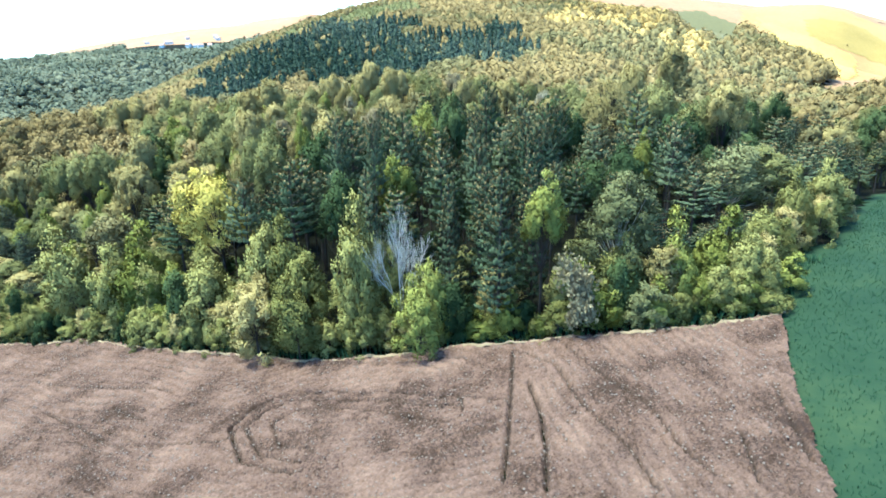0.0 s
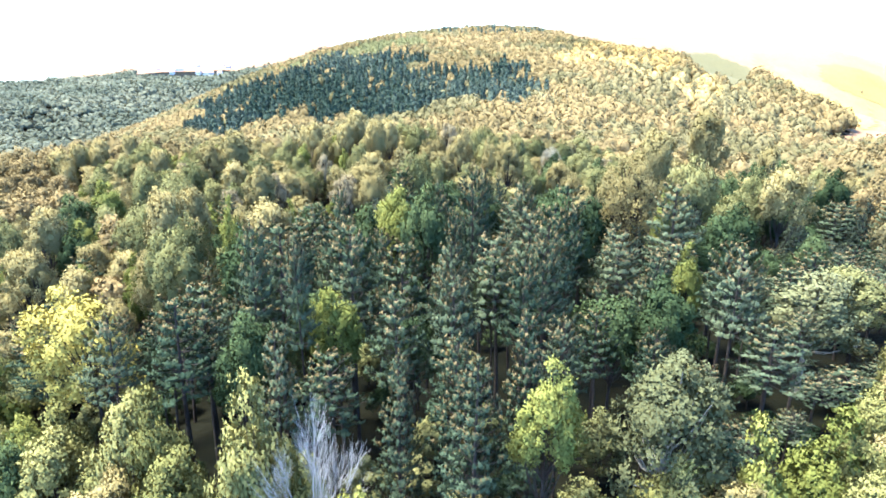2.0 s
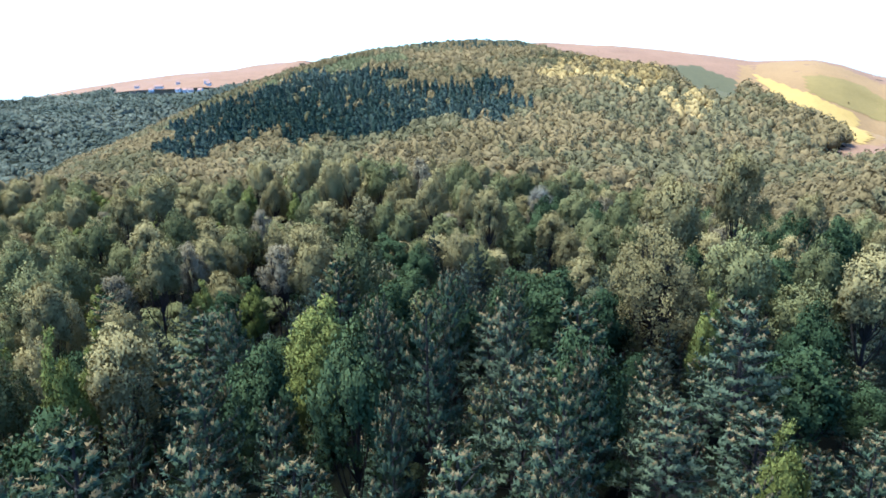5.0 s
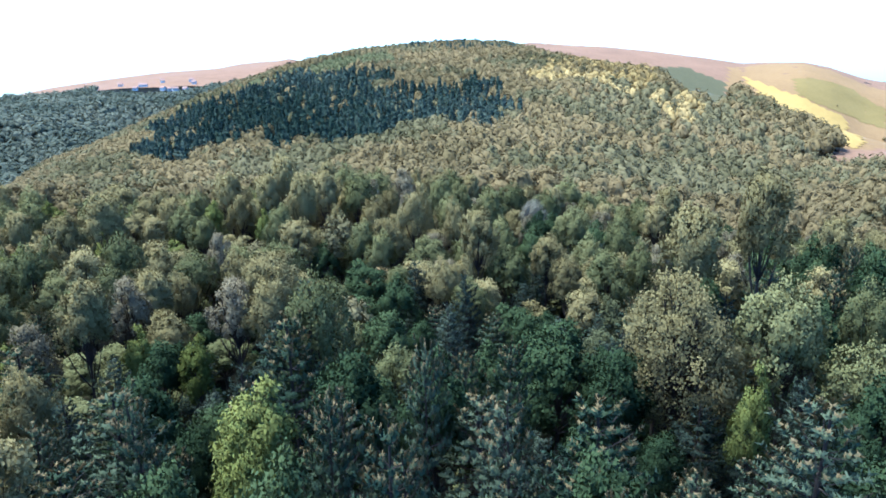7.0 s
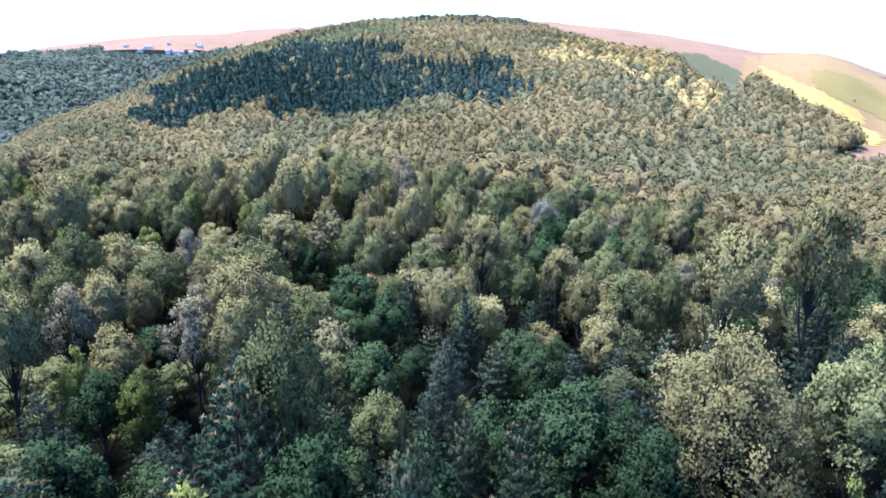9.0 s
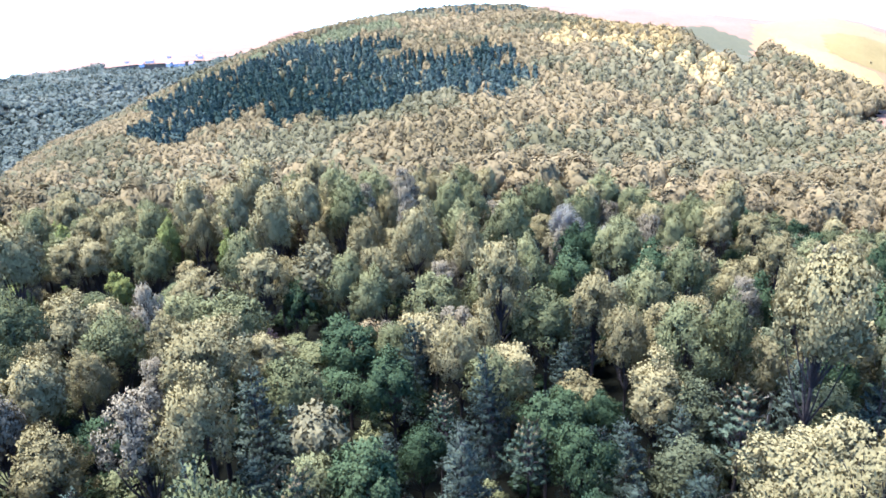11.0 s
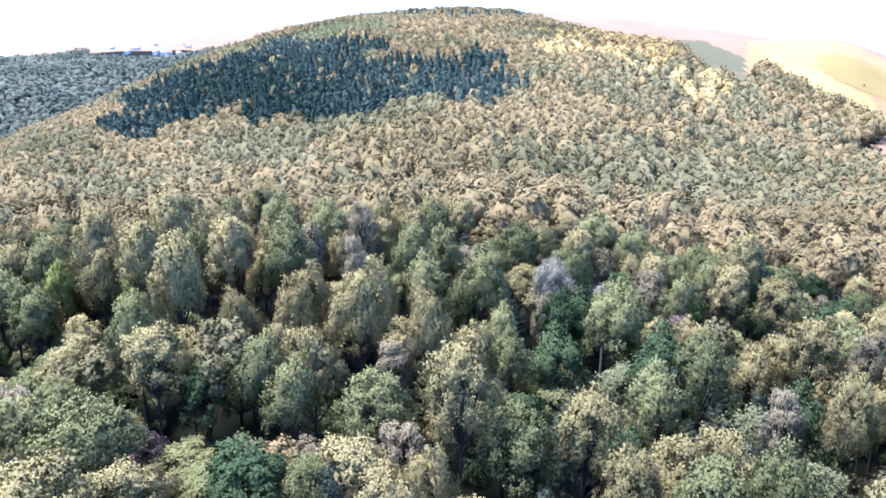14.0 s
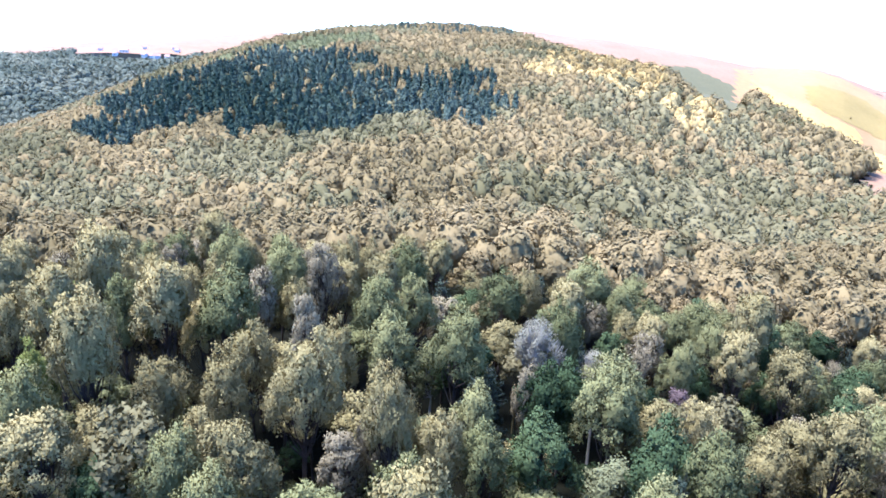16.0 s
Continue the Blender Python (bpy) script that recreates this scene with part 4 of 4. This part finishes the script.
stand("bush_tan", [(-12.2, 38.2, 4.9, 3.4), (-12.3, 40.3, 5.2, 3)])
stand("bush_green", [(0.4, 36.3, 5, 2.5)])
stand("bush_pale", [(11.5, 34.5, 5, 2.8)])
stand("bush_bare", [(7.4, 34.3, 7.8, 2.7)])

# ---- bushes along the field: x, distance behind the edge, top ----


def clear_of(x, y, gap):
    return all((x - a) ** 2 + (y - b) ** 2 > gap * gap for a, b, *_ in PLACED)


def hedge_row(key, spots):
    for x, off, top in spots:
        y = float(wood_edge(x)) + off
        if clear_of(x, y, 1.5):
            plant(key, x, y, top, wide=max(2.4, 0.72 * (top - height(x, y))))


hedge_row("bush_olive", [(-31.0, 2.5, 3.6), (-26.5, 2.6, 2.8), (-17.0, 2.4, 4.0), (-13.4, 3.0, 5.9), (-10.4, 1.9, 4.2), (-8.4, 2.6, 5.4), (-21.5, 2.2, 3.4), (17.6, 2.2, 7.2)])
hedge_row("bush_olive", [(-6.3, 2.9, 7.8), (19.6, 2.6, 5.8), (23.5, 3.0, 6.0), (28.0, 3.0, 6.2)])
hedge_row("bush_yellow", [(-0.6, 2.2, 5.8), (2.4, 2.3, 6.6), (8.6, 2.0, 7.4), (13.4, 2.4, 7.4), (15.0, 1.7, 6.2), (5.0, 2.2, 7.2), (-24.0, 4.0, 5.0)])
hedge_row("bush_tan", [(-15.2, 1.6, 2.6), (-11.8, 1.5, 3.6), (-4.2, 2.0, 4.8), (17.0, 1.6, 5.6)])
hedge_row("bush_green", [(10.2, 1.9, 6.2), (12.0, 1.8, 6.0), (1.0, 1.8, 4.6), (-2.4, 2.0, 5.0), (-19.0, 2.0, 3.0)])
for i in range(100):
    bx = -50 + i * 0.72 + pick.uniform(-0.4, 0.4)
    key = pick.choice(("bush_olive", "bush_olive", "bush_green", "bush_tan") if bx < 0 else ("bush_olive", "bush_yellow", "bush_green"))
    plant(key, bx, float(wood_edge(bx)) + pick.uniform(0.7, 2.0), tall=pick.uniform(1.4, 3.2), wide=pick.uniform(1.8, 3.0))

for i in range(120):
    bx = -56 + i * 0.74 + pick.uniform(-0.5, 0.5)
    by = float(wood_edge(bx)) + pick.uniform(2.0, 4.6)
    if clear_of(bx, by, 1.3):
        plant(pick.choice(("bush_olive", "bush_olive", "bush_green", "bush_tan")), bx, by, tall=pick.uniform(3.0, 5.4), wide=pick.uniform(2.6, 3.8))

for i in range(22):
    bx = -6 + i * 0.9 + pick.uniform(-0.4, 0.4)
    by = float(wood_edge(bx)) + pick.uniform(1.2, 3.4)
    if clear_of(bx, by, 0.9):
        plant(pick.choice(("bush_olive", "bush_yellow", "bush_green", "bush_olive")), bx, by, tall=pick.uniform(3.2, 5.2), wide=pick.uniform(2.6, 3.6))

# ---- the rest of the wood, filled between them ----
KNOWN = np.array(PLACED)
KNOWN = KNOWN[KNOWN[:, 1] > wood_edge(KNOWN[:, 0]) + 4.5]
# y from, y to, depth of tops below the canopy, crown widths, kinds
ZONES = [
    (36.5, 66, (1.2, 4.2), (2.6, 3.4), ("pine", "pine", "pine", "pine", "pine", "green")),
    (66, 92, (0.8, 3.2), (2.8, 3.6), ("spruce", "green", "olive", "pine", "green", "pine", "spruce")),
    (92, 142, (0.1, 1.8), (3.0, 3.8), ("tan", "olive", "tan", "tan", "tan", "pink", "olive", "tan")),
]
NAMES = {"pine": "pine_tree", "spruce": "spruce_tree", "tan": "oak_tree", "olive": "hornbeam_tree"}


def canopy(x, y):
    """Height of the treetops, carried on between the trees that are known."""
    w = 1 / ((x - KNOWN[:, 0]) ** 2 + (y - KNOWN[:, 1]) ** 2 + 4.0) ** 2
    return float((w * (KNOWN[:, 3] - land(KNOWN[:, 0], KNOWN[:, 1]))).sum() / w.sum()) + height(x, y)


def in_view(x, y):
    """The part of the wood that the flight passes over or looks across."""
    return -0.74 * (y + 2) - 2 < x < 0.72 * (y + 4) + 2 and y > wood_edge(x) + 3.4 and (y < 84 or abs(x - 5) < 0.72 * (y - 40) + 6)


for y0, y1, (d0, d1), (w0, w1), names in ZONES[::-1]:
    spots = sorted(((pick.uniform(-75, 85), pick.uniform(y0, y1)) for _ in range(12000)), key=lambda q: abs(q[0] - 6) // 12)
    for x, y in spots:
        wide = pick.uniform(w0, w1)
        if in_view(x, y) and all((x - a) ** 2 + (y - b) ** 2 > (0.4 * wide + 0.78 * r) ** 2 for a, b, r, _ in PLACED):
            key = pick.choice(names)
            if x > 11 and y > 88 and pick.random() < 0.55:
                key = pick.choice(("olive", "green", "spruce", "pale", "green", "olive"))
            if x < -13 and y > 52 and pick.random() < 0.8:
                key = pick.choice(("tan", "tan", "olive", "olive", "yellow"))
            if COUNT[NAMES.get(key, "broadleaf_tree")] > 295:
                continue
            plant(key, x, y, canopy(x, y) - pick.uniform(d0, d1), wide=wide * (1.15 if key == "spruce" else 1.0))

# younger trees in the gaps
spots = sorted(((pick.uniform(-60, 70), pick.uniform(36, 122)) for _ in range(14000)), key=lambda q: abs(q[0] - 5) // 15)
for x, y in spots:
    if COUNT["young_tree"] < 290 and (in_view(x, y) or y > wood_edge(x) + 1.5 and abs(x - 2) < 24) and all((x - a) ** 2 + (y - b) ** 2 > (0.8 + r * 0.7) ** 2 for a, b, r, _ in PLACED):
        plant(pick.choice(("under_green", "under_olive", "under_green")), x, y, tall=pick.uniform(2.8, 4.8))

# ---- woods farther off: many small crowns ----


def crown_template(seed, n, tall, wide, size, cone=False):
    rng = np.random.default_rng(seed)
    if cone:
        k = rng.random(n) ** 0.8
        t = rng.uniform(0, 6.283, n)
        r = wide / 2 * (1.03 - k) ** 0.8 * rng.uniform(0.75, 1.1, n)
        p = np.stack([r * np.cos(t), r * np.sin(t), tall * (0.12 + 0.88 * k)], -1)
        d = unit(np.stack([np.cos(t), np.sin(t), 0.5 + 0 * t], -1))
        soft = unit(d + 0.25 * rng.standard_normal(d.shape))
    else:
        puffs = dome_puffs(rng, tall, wide, min(0.95 * tall, 1.15 * wide), 44 if n > 1000 else 16)
        puffs[:, 3] *= 1.0 if n > 1000 else 1.5
        p, d, soft = crown_points(rng, puffs, n, None if n > 1000 else 1, 0.3 if n > 1000 else 0.12)
    v, f = leaf_tris(p, unit(soft + (0.6 if n > 1000 else 0.12) * rng.standard_normal(d.shape)), size * rng.uniform(0.7, 1.3, len(p)), rng)
    nv = np.repeat(soft if n > 1000 else unit(soft + (0, 0, 0.1) + 0.1 * rng.standard_normal(soft.shape)), 3, 0)
    if n <= 1000:
        # the dense heart of a crown that is seen from afar
        ring = np.arange(7) * 2 * np.pi / 7
        shape = [(0.6, 0.2), (0.92, 0.45), (0.84, 0.72), (0.45, 0.95)] if not cone else [(0.9, 0.14), (0.66, 0.4), (0.4, 0.66), (0.16, 0.9)]
        fat = 0.42 if cone else 0.41
        low = 0.0 if cone else tall - min(0.95 * tall, 1.15 * wide)
        hv = np.concatenate([np.stack([fat * wide * r * np.cos(ring + k), fat * wide * r * np.sin(ring + k), 0 * ring + low + (tall - low) * 0.92 * z], -1) for k, (r, z) in enumerate(shape)])
        hf = np.array([q for k in range(3) for a in range(7) for b in ((a + 1) % 7,) for q in ((7 * k + a, 7 * k + b, 7 * k + 7 + a), (7 * k + b, 7 * k + 7 + b, 7 * k + 7 + a))] + [(21, 21 + a, 22 + a) for a in range(1, 6)])
        hv[:, :2] *= rng.uniform(0.8, 1.14, (len(hv), 1))
        hv[:, 2] *= rng.uniform(0.9, 1.06, len(hv))
        hn = unit(unit((hv - (0, 0, low + 0.4 * (tall - low))) * (1, 1, 0.5 if cone else 0.9)) + (0, 0, 0.1))
        v, f, nv = np.concatenate([v, hv]), np.concatenate([f, hf + len(v)]), np.concatenate([nv, hn])
    tv = np.array([(0.14, 0, -0.5), (-0.08, 0.12, -0.5), (-0.08, -0.12, -0.5), (0, 0, tall * 0.6)])
    tn = unit(tv * (1, 1, 0) + (0.01, 0, 0))
    return np.concatenate([v, tv]), np.concatenate([f, np.array([(0, 1, 3), (1, 2, 3), (2, 0, 3)]) + len(v)]), np.concatenate([nv, tn])


def wood_stuff(name, spots, rng, templates, material, label, grow=(0.9, 1.2)):
    """A wood as one mesh: crowns of several shapes at the given spots."""
    V, F, T, N, base = [], [], [], [], 0
    which = rng.integers(0, len(templates), len(spots))
    for k, (tv, tf, tn) in enumerate(templates):
        s = spots[which == k]
        n = len(s)
        if not n:
            continue
        g = rng.uniform(*grow, n) * (1 - 0.75 * np.clip((s[:, 0] - 45) / 70, 0, 1) * np.clip((s[:, 1] - 530) / 60, 0, 1))
        sc = np.stack([g * rng.uniform(0.85, 1.15, n), g * rng.uniform(0.85, 1.15, n), g * rng.uniform(0.9, 1.1, n)], -1)
        v, f, t, nv = scatter_mesh("", tv, tf, np.stack([s[:, 0], s[:, 1], land(s[:, 0], s[:, 1])], -1), sc, rng.uniform(0, 6.3, n), None, "", "", np.clip(0.5 + 0.19 * patchy(s[:, 0] * 0.5, s[:, 1] * 0.5) + rng.uniform(-0.3, 0.3, n), 0, 1), tn)
        V.append(v), F.append(f + base), T.append(t), N.append(nv)
        base += len(v)
    return stuff(name, np.concatenate(V), np.concatenate(F), material, label, "woods", np.concatenate(T), np.concatenate(N))


def spots_in(rng, box, cell, keep):
    """Uneven planting: one spot a cell, shaken."""
    gx, gy = np.meshgrid(np.arange(box[0], box[1], cell), np.arange(box[2], box[3], cell * 0.88))
    gx = gx + (np.arange(gx.shape[0]) % 2)[:, None] * cell / 2
    p = np.stack([gx.ravel(), gy.ravel()], -1) + rng.uniform(-0.42, 0.42, (gx.size, 2)) * cell
    return p[keep(p[:, 0], p[:, 1])]


DARK = [(-145, 410), (-151, 449), (-118, 474), (-84, 491), (-38, 475), (-19, 460), (-17, 418), (5, 415), (30, 414), (50, 392), (42, 322), (25, 313), (9, 330), (-6, 344), (-20, 323), (-31, 315), (-47, 342), (-84, 366), (-101, 342), (-119, 350)]
SHOULDER = [(-190, 470), (-147, 500), (-114, 520), (-79, 540), (-35, 560), (-5, 560), (-14, 491), (-39, 485), (-86, 500), (-121, 486), (-154, 462)]
TOPDARK = [(-10, 600), (30, 640), (82, 640), (76, 562), (30, 535), (-7, 550)]


def ragged(poly, x, y):
    """Inside an outline that wanders as the edge of a wood does."""
    return inside(poly, x + 7 * np.sin(y / 9.0 + x / 15) + 4 * np.sin(x / 4.1 + y / 6.3), y + 8 * np.sin(x / 8.0 - y / 21) + 4 * np.sin(y / 4.7))


def fan(x, y):
    return (x > -0.72 * y - 6) & (x < 0.72 * y + 8)


def open_ground(x, y):
    return inside(HAY, x, y) | inside(PASTURE, x, y) | inside(CREST, x, y) | inside(CLEARING, x, y)


rng = np.random.default_rng(77)
patchy = lambda x, y: np.sin(x / 23 + 1.3 * np.sin(y / 31)) + np.sin(y / 19 - x / 47) + 0.9 * np.sin(x / 9.0 + y / 13.0)

def far_spots(x, y):
    """Clear of the trees that stand as single things."""
    p = np.array([(a, b) for a, b, *_ in PLACED])
    return ((x[:, None] - p[:, 0]) ** 2 + (y[:, None] - p[:, 1]) ** 2).min(1) > 1.9 ** 2


mid = spots_in(rng, (-150, 170, 40, 208), 3.6, lambda x, y: fan(x, y) & (y > wood_edge(x) + 5.0) & ((y > 78) | (np.abs(x - 4) > 26)) & ((y > 150) | far_spots(x, y)))
near_kinds = [crown_template(201 + k, 2200, 9.5, w, 0.19) for k, w in enumerate((3.6, 4.0, 3.3, 3.7))]
ridge_kinds = [crown_template(211 + k, 800, 10.0, w, 0.34) for k, w in enumerate((4.2, 4.6, 3.9, 4.4))]
tan = (patchy(mid[:, 0], mid[:, 1]) + rng.uniform(-1, 1, len(mid)) + 2.0 * (mid[:, 1] > 128) > -0.5) & (rng.random(len(mid)) > 0.1) & ((mid[:, 1] > 80) | (mid[:, 0] < -16))
close = mid[:, 1] < 146
for sel, shapes, size in ((close, near_kinds, (0.76, 1.08)), (~close, ridge_kinds, (0.9, 1.2))):
    wood_stuff("ridge_wood", mid[tan & sel], rng, shapes, M["wood_tan"], "tan broadleaf wood in young leaf along the ridge", size)
    wood_stuff("ridge_wood", mid[~tan & sel], rng, shapes, M["wood_green"], "green broadleaf trees mixed into the ridge wood", size)

hill = spots_in(rng, (-330, 300, 211, 690), 4.4, lambda x, y: fan(x, y) & ~open_ground(x, y) & (x > -60 - 0.42 * y) & ~((x > 140) & (y > 540)))
dark = (ragged(DARK, hill[:, 0], hill[:, 1]) & (rng.random(len(hill)) > 0.08)) | (ragged(TOPDARK, hill[:, 0], hill[:, 1]) & (rng.random(len(hill)) > 0.8))
tan = (patchy(hill[:, 0], hill[:, 1]) + rng.uniform(-1.2, 1.2, len(hill)) + 0.9 * (hill[:, 1] > 380) > 0.1) & ~dark
cones = [crown_template(221 + k, 120, 10.0, w, 0.95, True) for k, w in enumerate((4.4, 3.8, 4.8))]
rounds = [crown_template(231 + k, 190, 8.5, w, 0.66) for k, w in enumerate((5.8, 6.6, 5.4, 6.2))]
wood_stuff("hill_conifers", hill[dark], rng, cones, M["wood_dark"], "dark conifer plantation on the far hillside")
# where sun strikes the hill wood; its light is painted as golden leaves
LIT_TREES = [(73, 400), (82, 472), (142, 589), (190, 607), (150, 445), (127, 379), (108, 370), (94, 392)]
LIT_SLOPE = [(121, 375), (142, 382), (145, 362), (134, 341), (119, 346)]
lit_trees = (ragged(LIT_TREES, hill[:, 0], hill[:, 1]) | inside(LIT_SLOPE, hill[:, 0], hill[:, 1])) & ~dark & (rng.random(len(hill)) > 0.3)
shoulder = ragged(SHOULDER, hill[:, 0], hill[:, 1]) & ~dark & ~lit_trees
tan = tan & ~lit_trees & ~shoulder
wood_stuff("hill_wood", hill[lit_trees], rng, rounds, M["wood_gold"], "wood on the far hillside, painted golden for the sunlight on it")
wood_stuff("hill_wood", hill[tan], rng, rounds, M["wood_tan"], "tan broadleaf wood on the far hillside")
wood_stuff("hill_wood", hill[shoulder], rng, rounds, M["wood_pale"], "pale olive young wood on the hill's shoulder", (0.6, 0.9))
wood_stuff("hill_wood", hill[~tan & ~dark & ~lit_trees & ~shoulder], rng, rounds, M["wood_green"], "green broadleaf wood on the far hillside")

valley = spots_in(rng, (-950, 20, 200, 900), 8.0, lambda x, y: (x > -0.78 * y - 10) & (x < -64 - 0.42 * y) & (x < -120))
far = spots_in(rng, (-1600, 60, 640, 1950), 14.0, lambda x, y: (x > -0.78 * y - 10) & (x < -0.1 * y) & (y > 890) & (y < 1650) & ~inside([(-720, 1575), (-490, 1540), (-470, 1720), (-760, 1720)], x, y))
behind = spots_in(rng, (-420, 60, 660, 900), 8.0, lambda x, y: (x > -64 - 0.42 * y) & (x < -0.05 * y))
valley_kinds = [crown_template(241 + k, 90, 9.0, 11.5, 1.9) for k in range(4)]
far_kinds = [crown_template(251 + k, 60, 10.0, 18.0, 3.2) for k in range(4)]
wood_stuff("valley_wood", np.concatenate([valley, behind]), rng, valley_kinds, M["wood_far_hazed"], "green woods in the valley beside the hill, haze put into their colour", (0.7, 1.25))
wood_stuff("distant_wood", far, rng, far_kinds, M["wood_far_hazed"], "green woods towards the village, haze put into their colour", (0.6, 1.2))
hedge = spots_in(rng, (120, 560, 300, 900), 7.0, lambda x, y: open_ground(x, y) & (rng.random(x.shape) < np.where(inside(CREST, x, y), 0.02, 0.012)))
wood_stuff("hedges", hedge, rng, rounds, M["wood_tan"], "low scattered scrub on the hill's open land", (0.2, 0.5))

# ---- the village far off ----


def house(x, y, wide, deep, tall, turn):
    """A plastered house with a tiled gable roof, its windows set into the walls."""
    root = tagged(new("house"), "white plastered house with a red tiled roof", "house", "houses of the far village")
    w, d = wide / 2, deep / 2
    r = tall * 0.55
    v = [(-w, -d, -3), (w, -d, -3), (w, d, -3), (-w, d, -3), (-w, -d, tall), (w, -d, tall), (w, d, tall), (-w, d, tall), (-w, 0, tall + r), (w, 0, tall + r)]
    mesh_object("wall", v, [(0, 1, 5, 4), (1, 2, 6, 9, 5), (2, 3, 7, 6), (3, 0, 4, 8, 7)], M["plaster"], root)
    o, q = 0.6, tall - 0.35
    v = [(-w - o, -d - o, q), (w + o, -d - o, q), (w + o, 0, tall + r + 0.15), (-w - o, 0, tall + r + 0.15), (-w - o, d + o, q), (w + o, d + o, q)]
    v += [(a, b, c - 0.3) for a, b, c in v]
    f = [(0, 1, 2, 3), (3, 2, 5, 4), (6, 9, 8, 7), (9, 10, 11, 8), (0, 6, 7, 1), (4, 5, 11, 10), (1, 7, 8, 2), (2, 8, 11, 5), (0, 3, 9, 6), (3, 4, 10, 9)]
    mesh_object("roof", v, f, M["tiles"], root)
    for k in range(3):
        cx = -w + wide * (k + 0.5) / 3
        v = [(cx + sx * 0.7, -d - 0.06 * s, tall * 0.45 + sz * 0.8) for s in (0, 1) for sx, sz in ((-1, -1), (1, -1), (1, 1), (-1, 1))]
        mesh_object("window", v, [(4, 5, 6, 7), (0, 4, 7, 3), (1, 2, 6, 5), (3, 7, 6, 2), (0, 1, 5, 4)], M["glass"], root)
    root.matrix_basis = pose(x, y, height(x, y), 0, 0, turn)
    return root


for x, y, wd, dp, tl, tn in ((-638, 1651, 26, 12, 8, 10), (-580, 1615, 16, 11, 8, -20), (-562, 1609, 15, 11, 7, 5), (-548, 1604, 18, 10, 8, 30), (-523, 1597, 15, 12, 9, -10), (-534, 1679, 16, 11, 8, 15),
                             (-523, 1660, 14, 10, 8, -5), (-606, 1689, 13, 10, 8, 25), (-641, 1612, 14, 10, 8, 0), (-703, 1682, 14, 10, 8, 12)):
    house(x, y, wd * 0.7, dp * 0.8, tl * 0.75, tn)
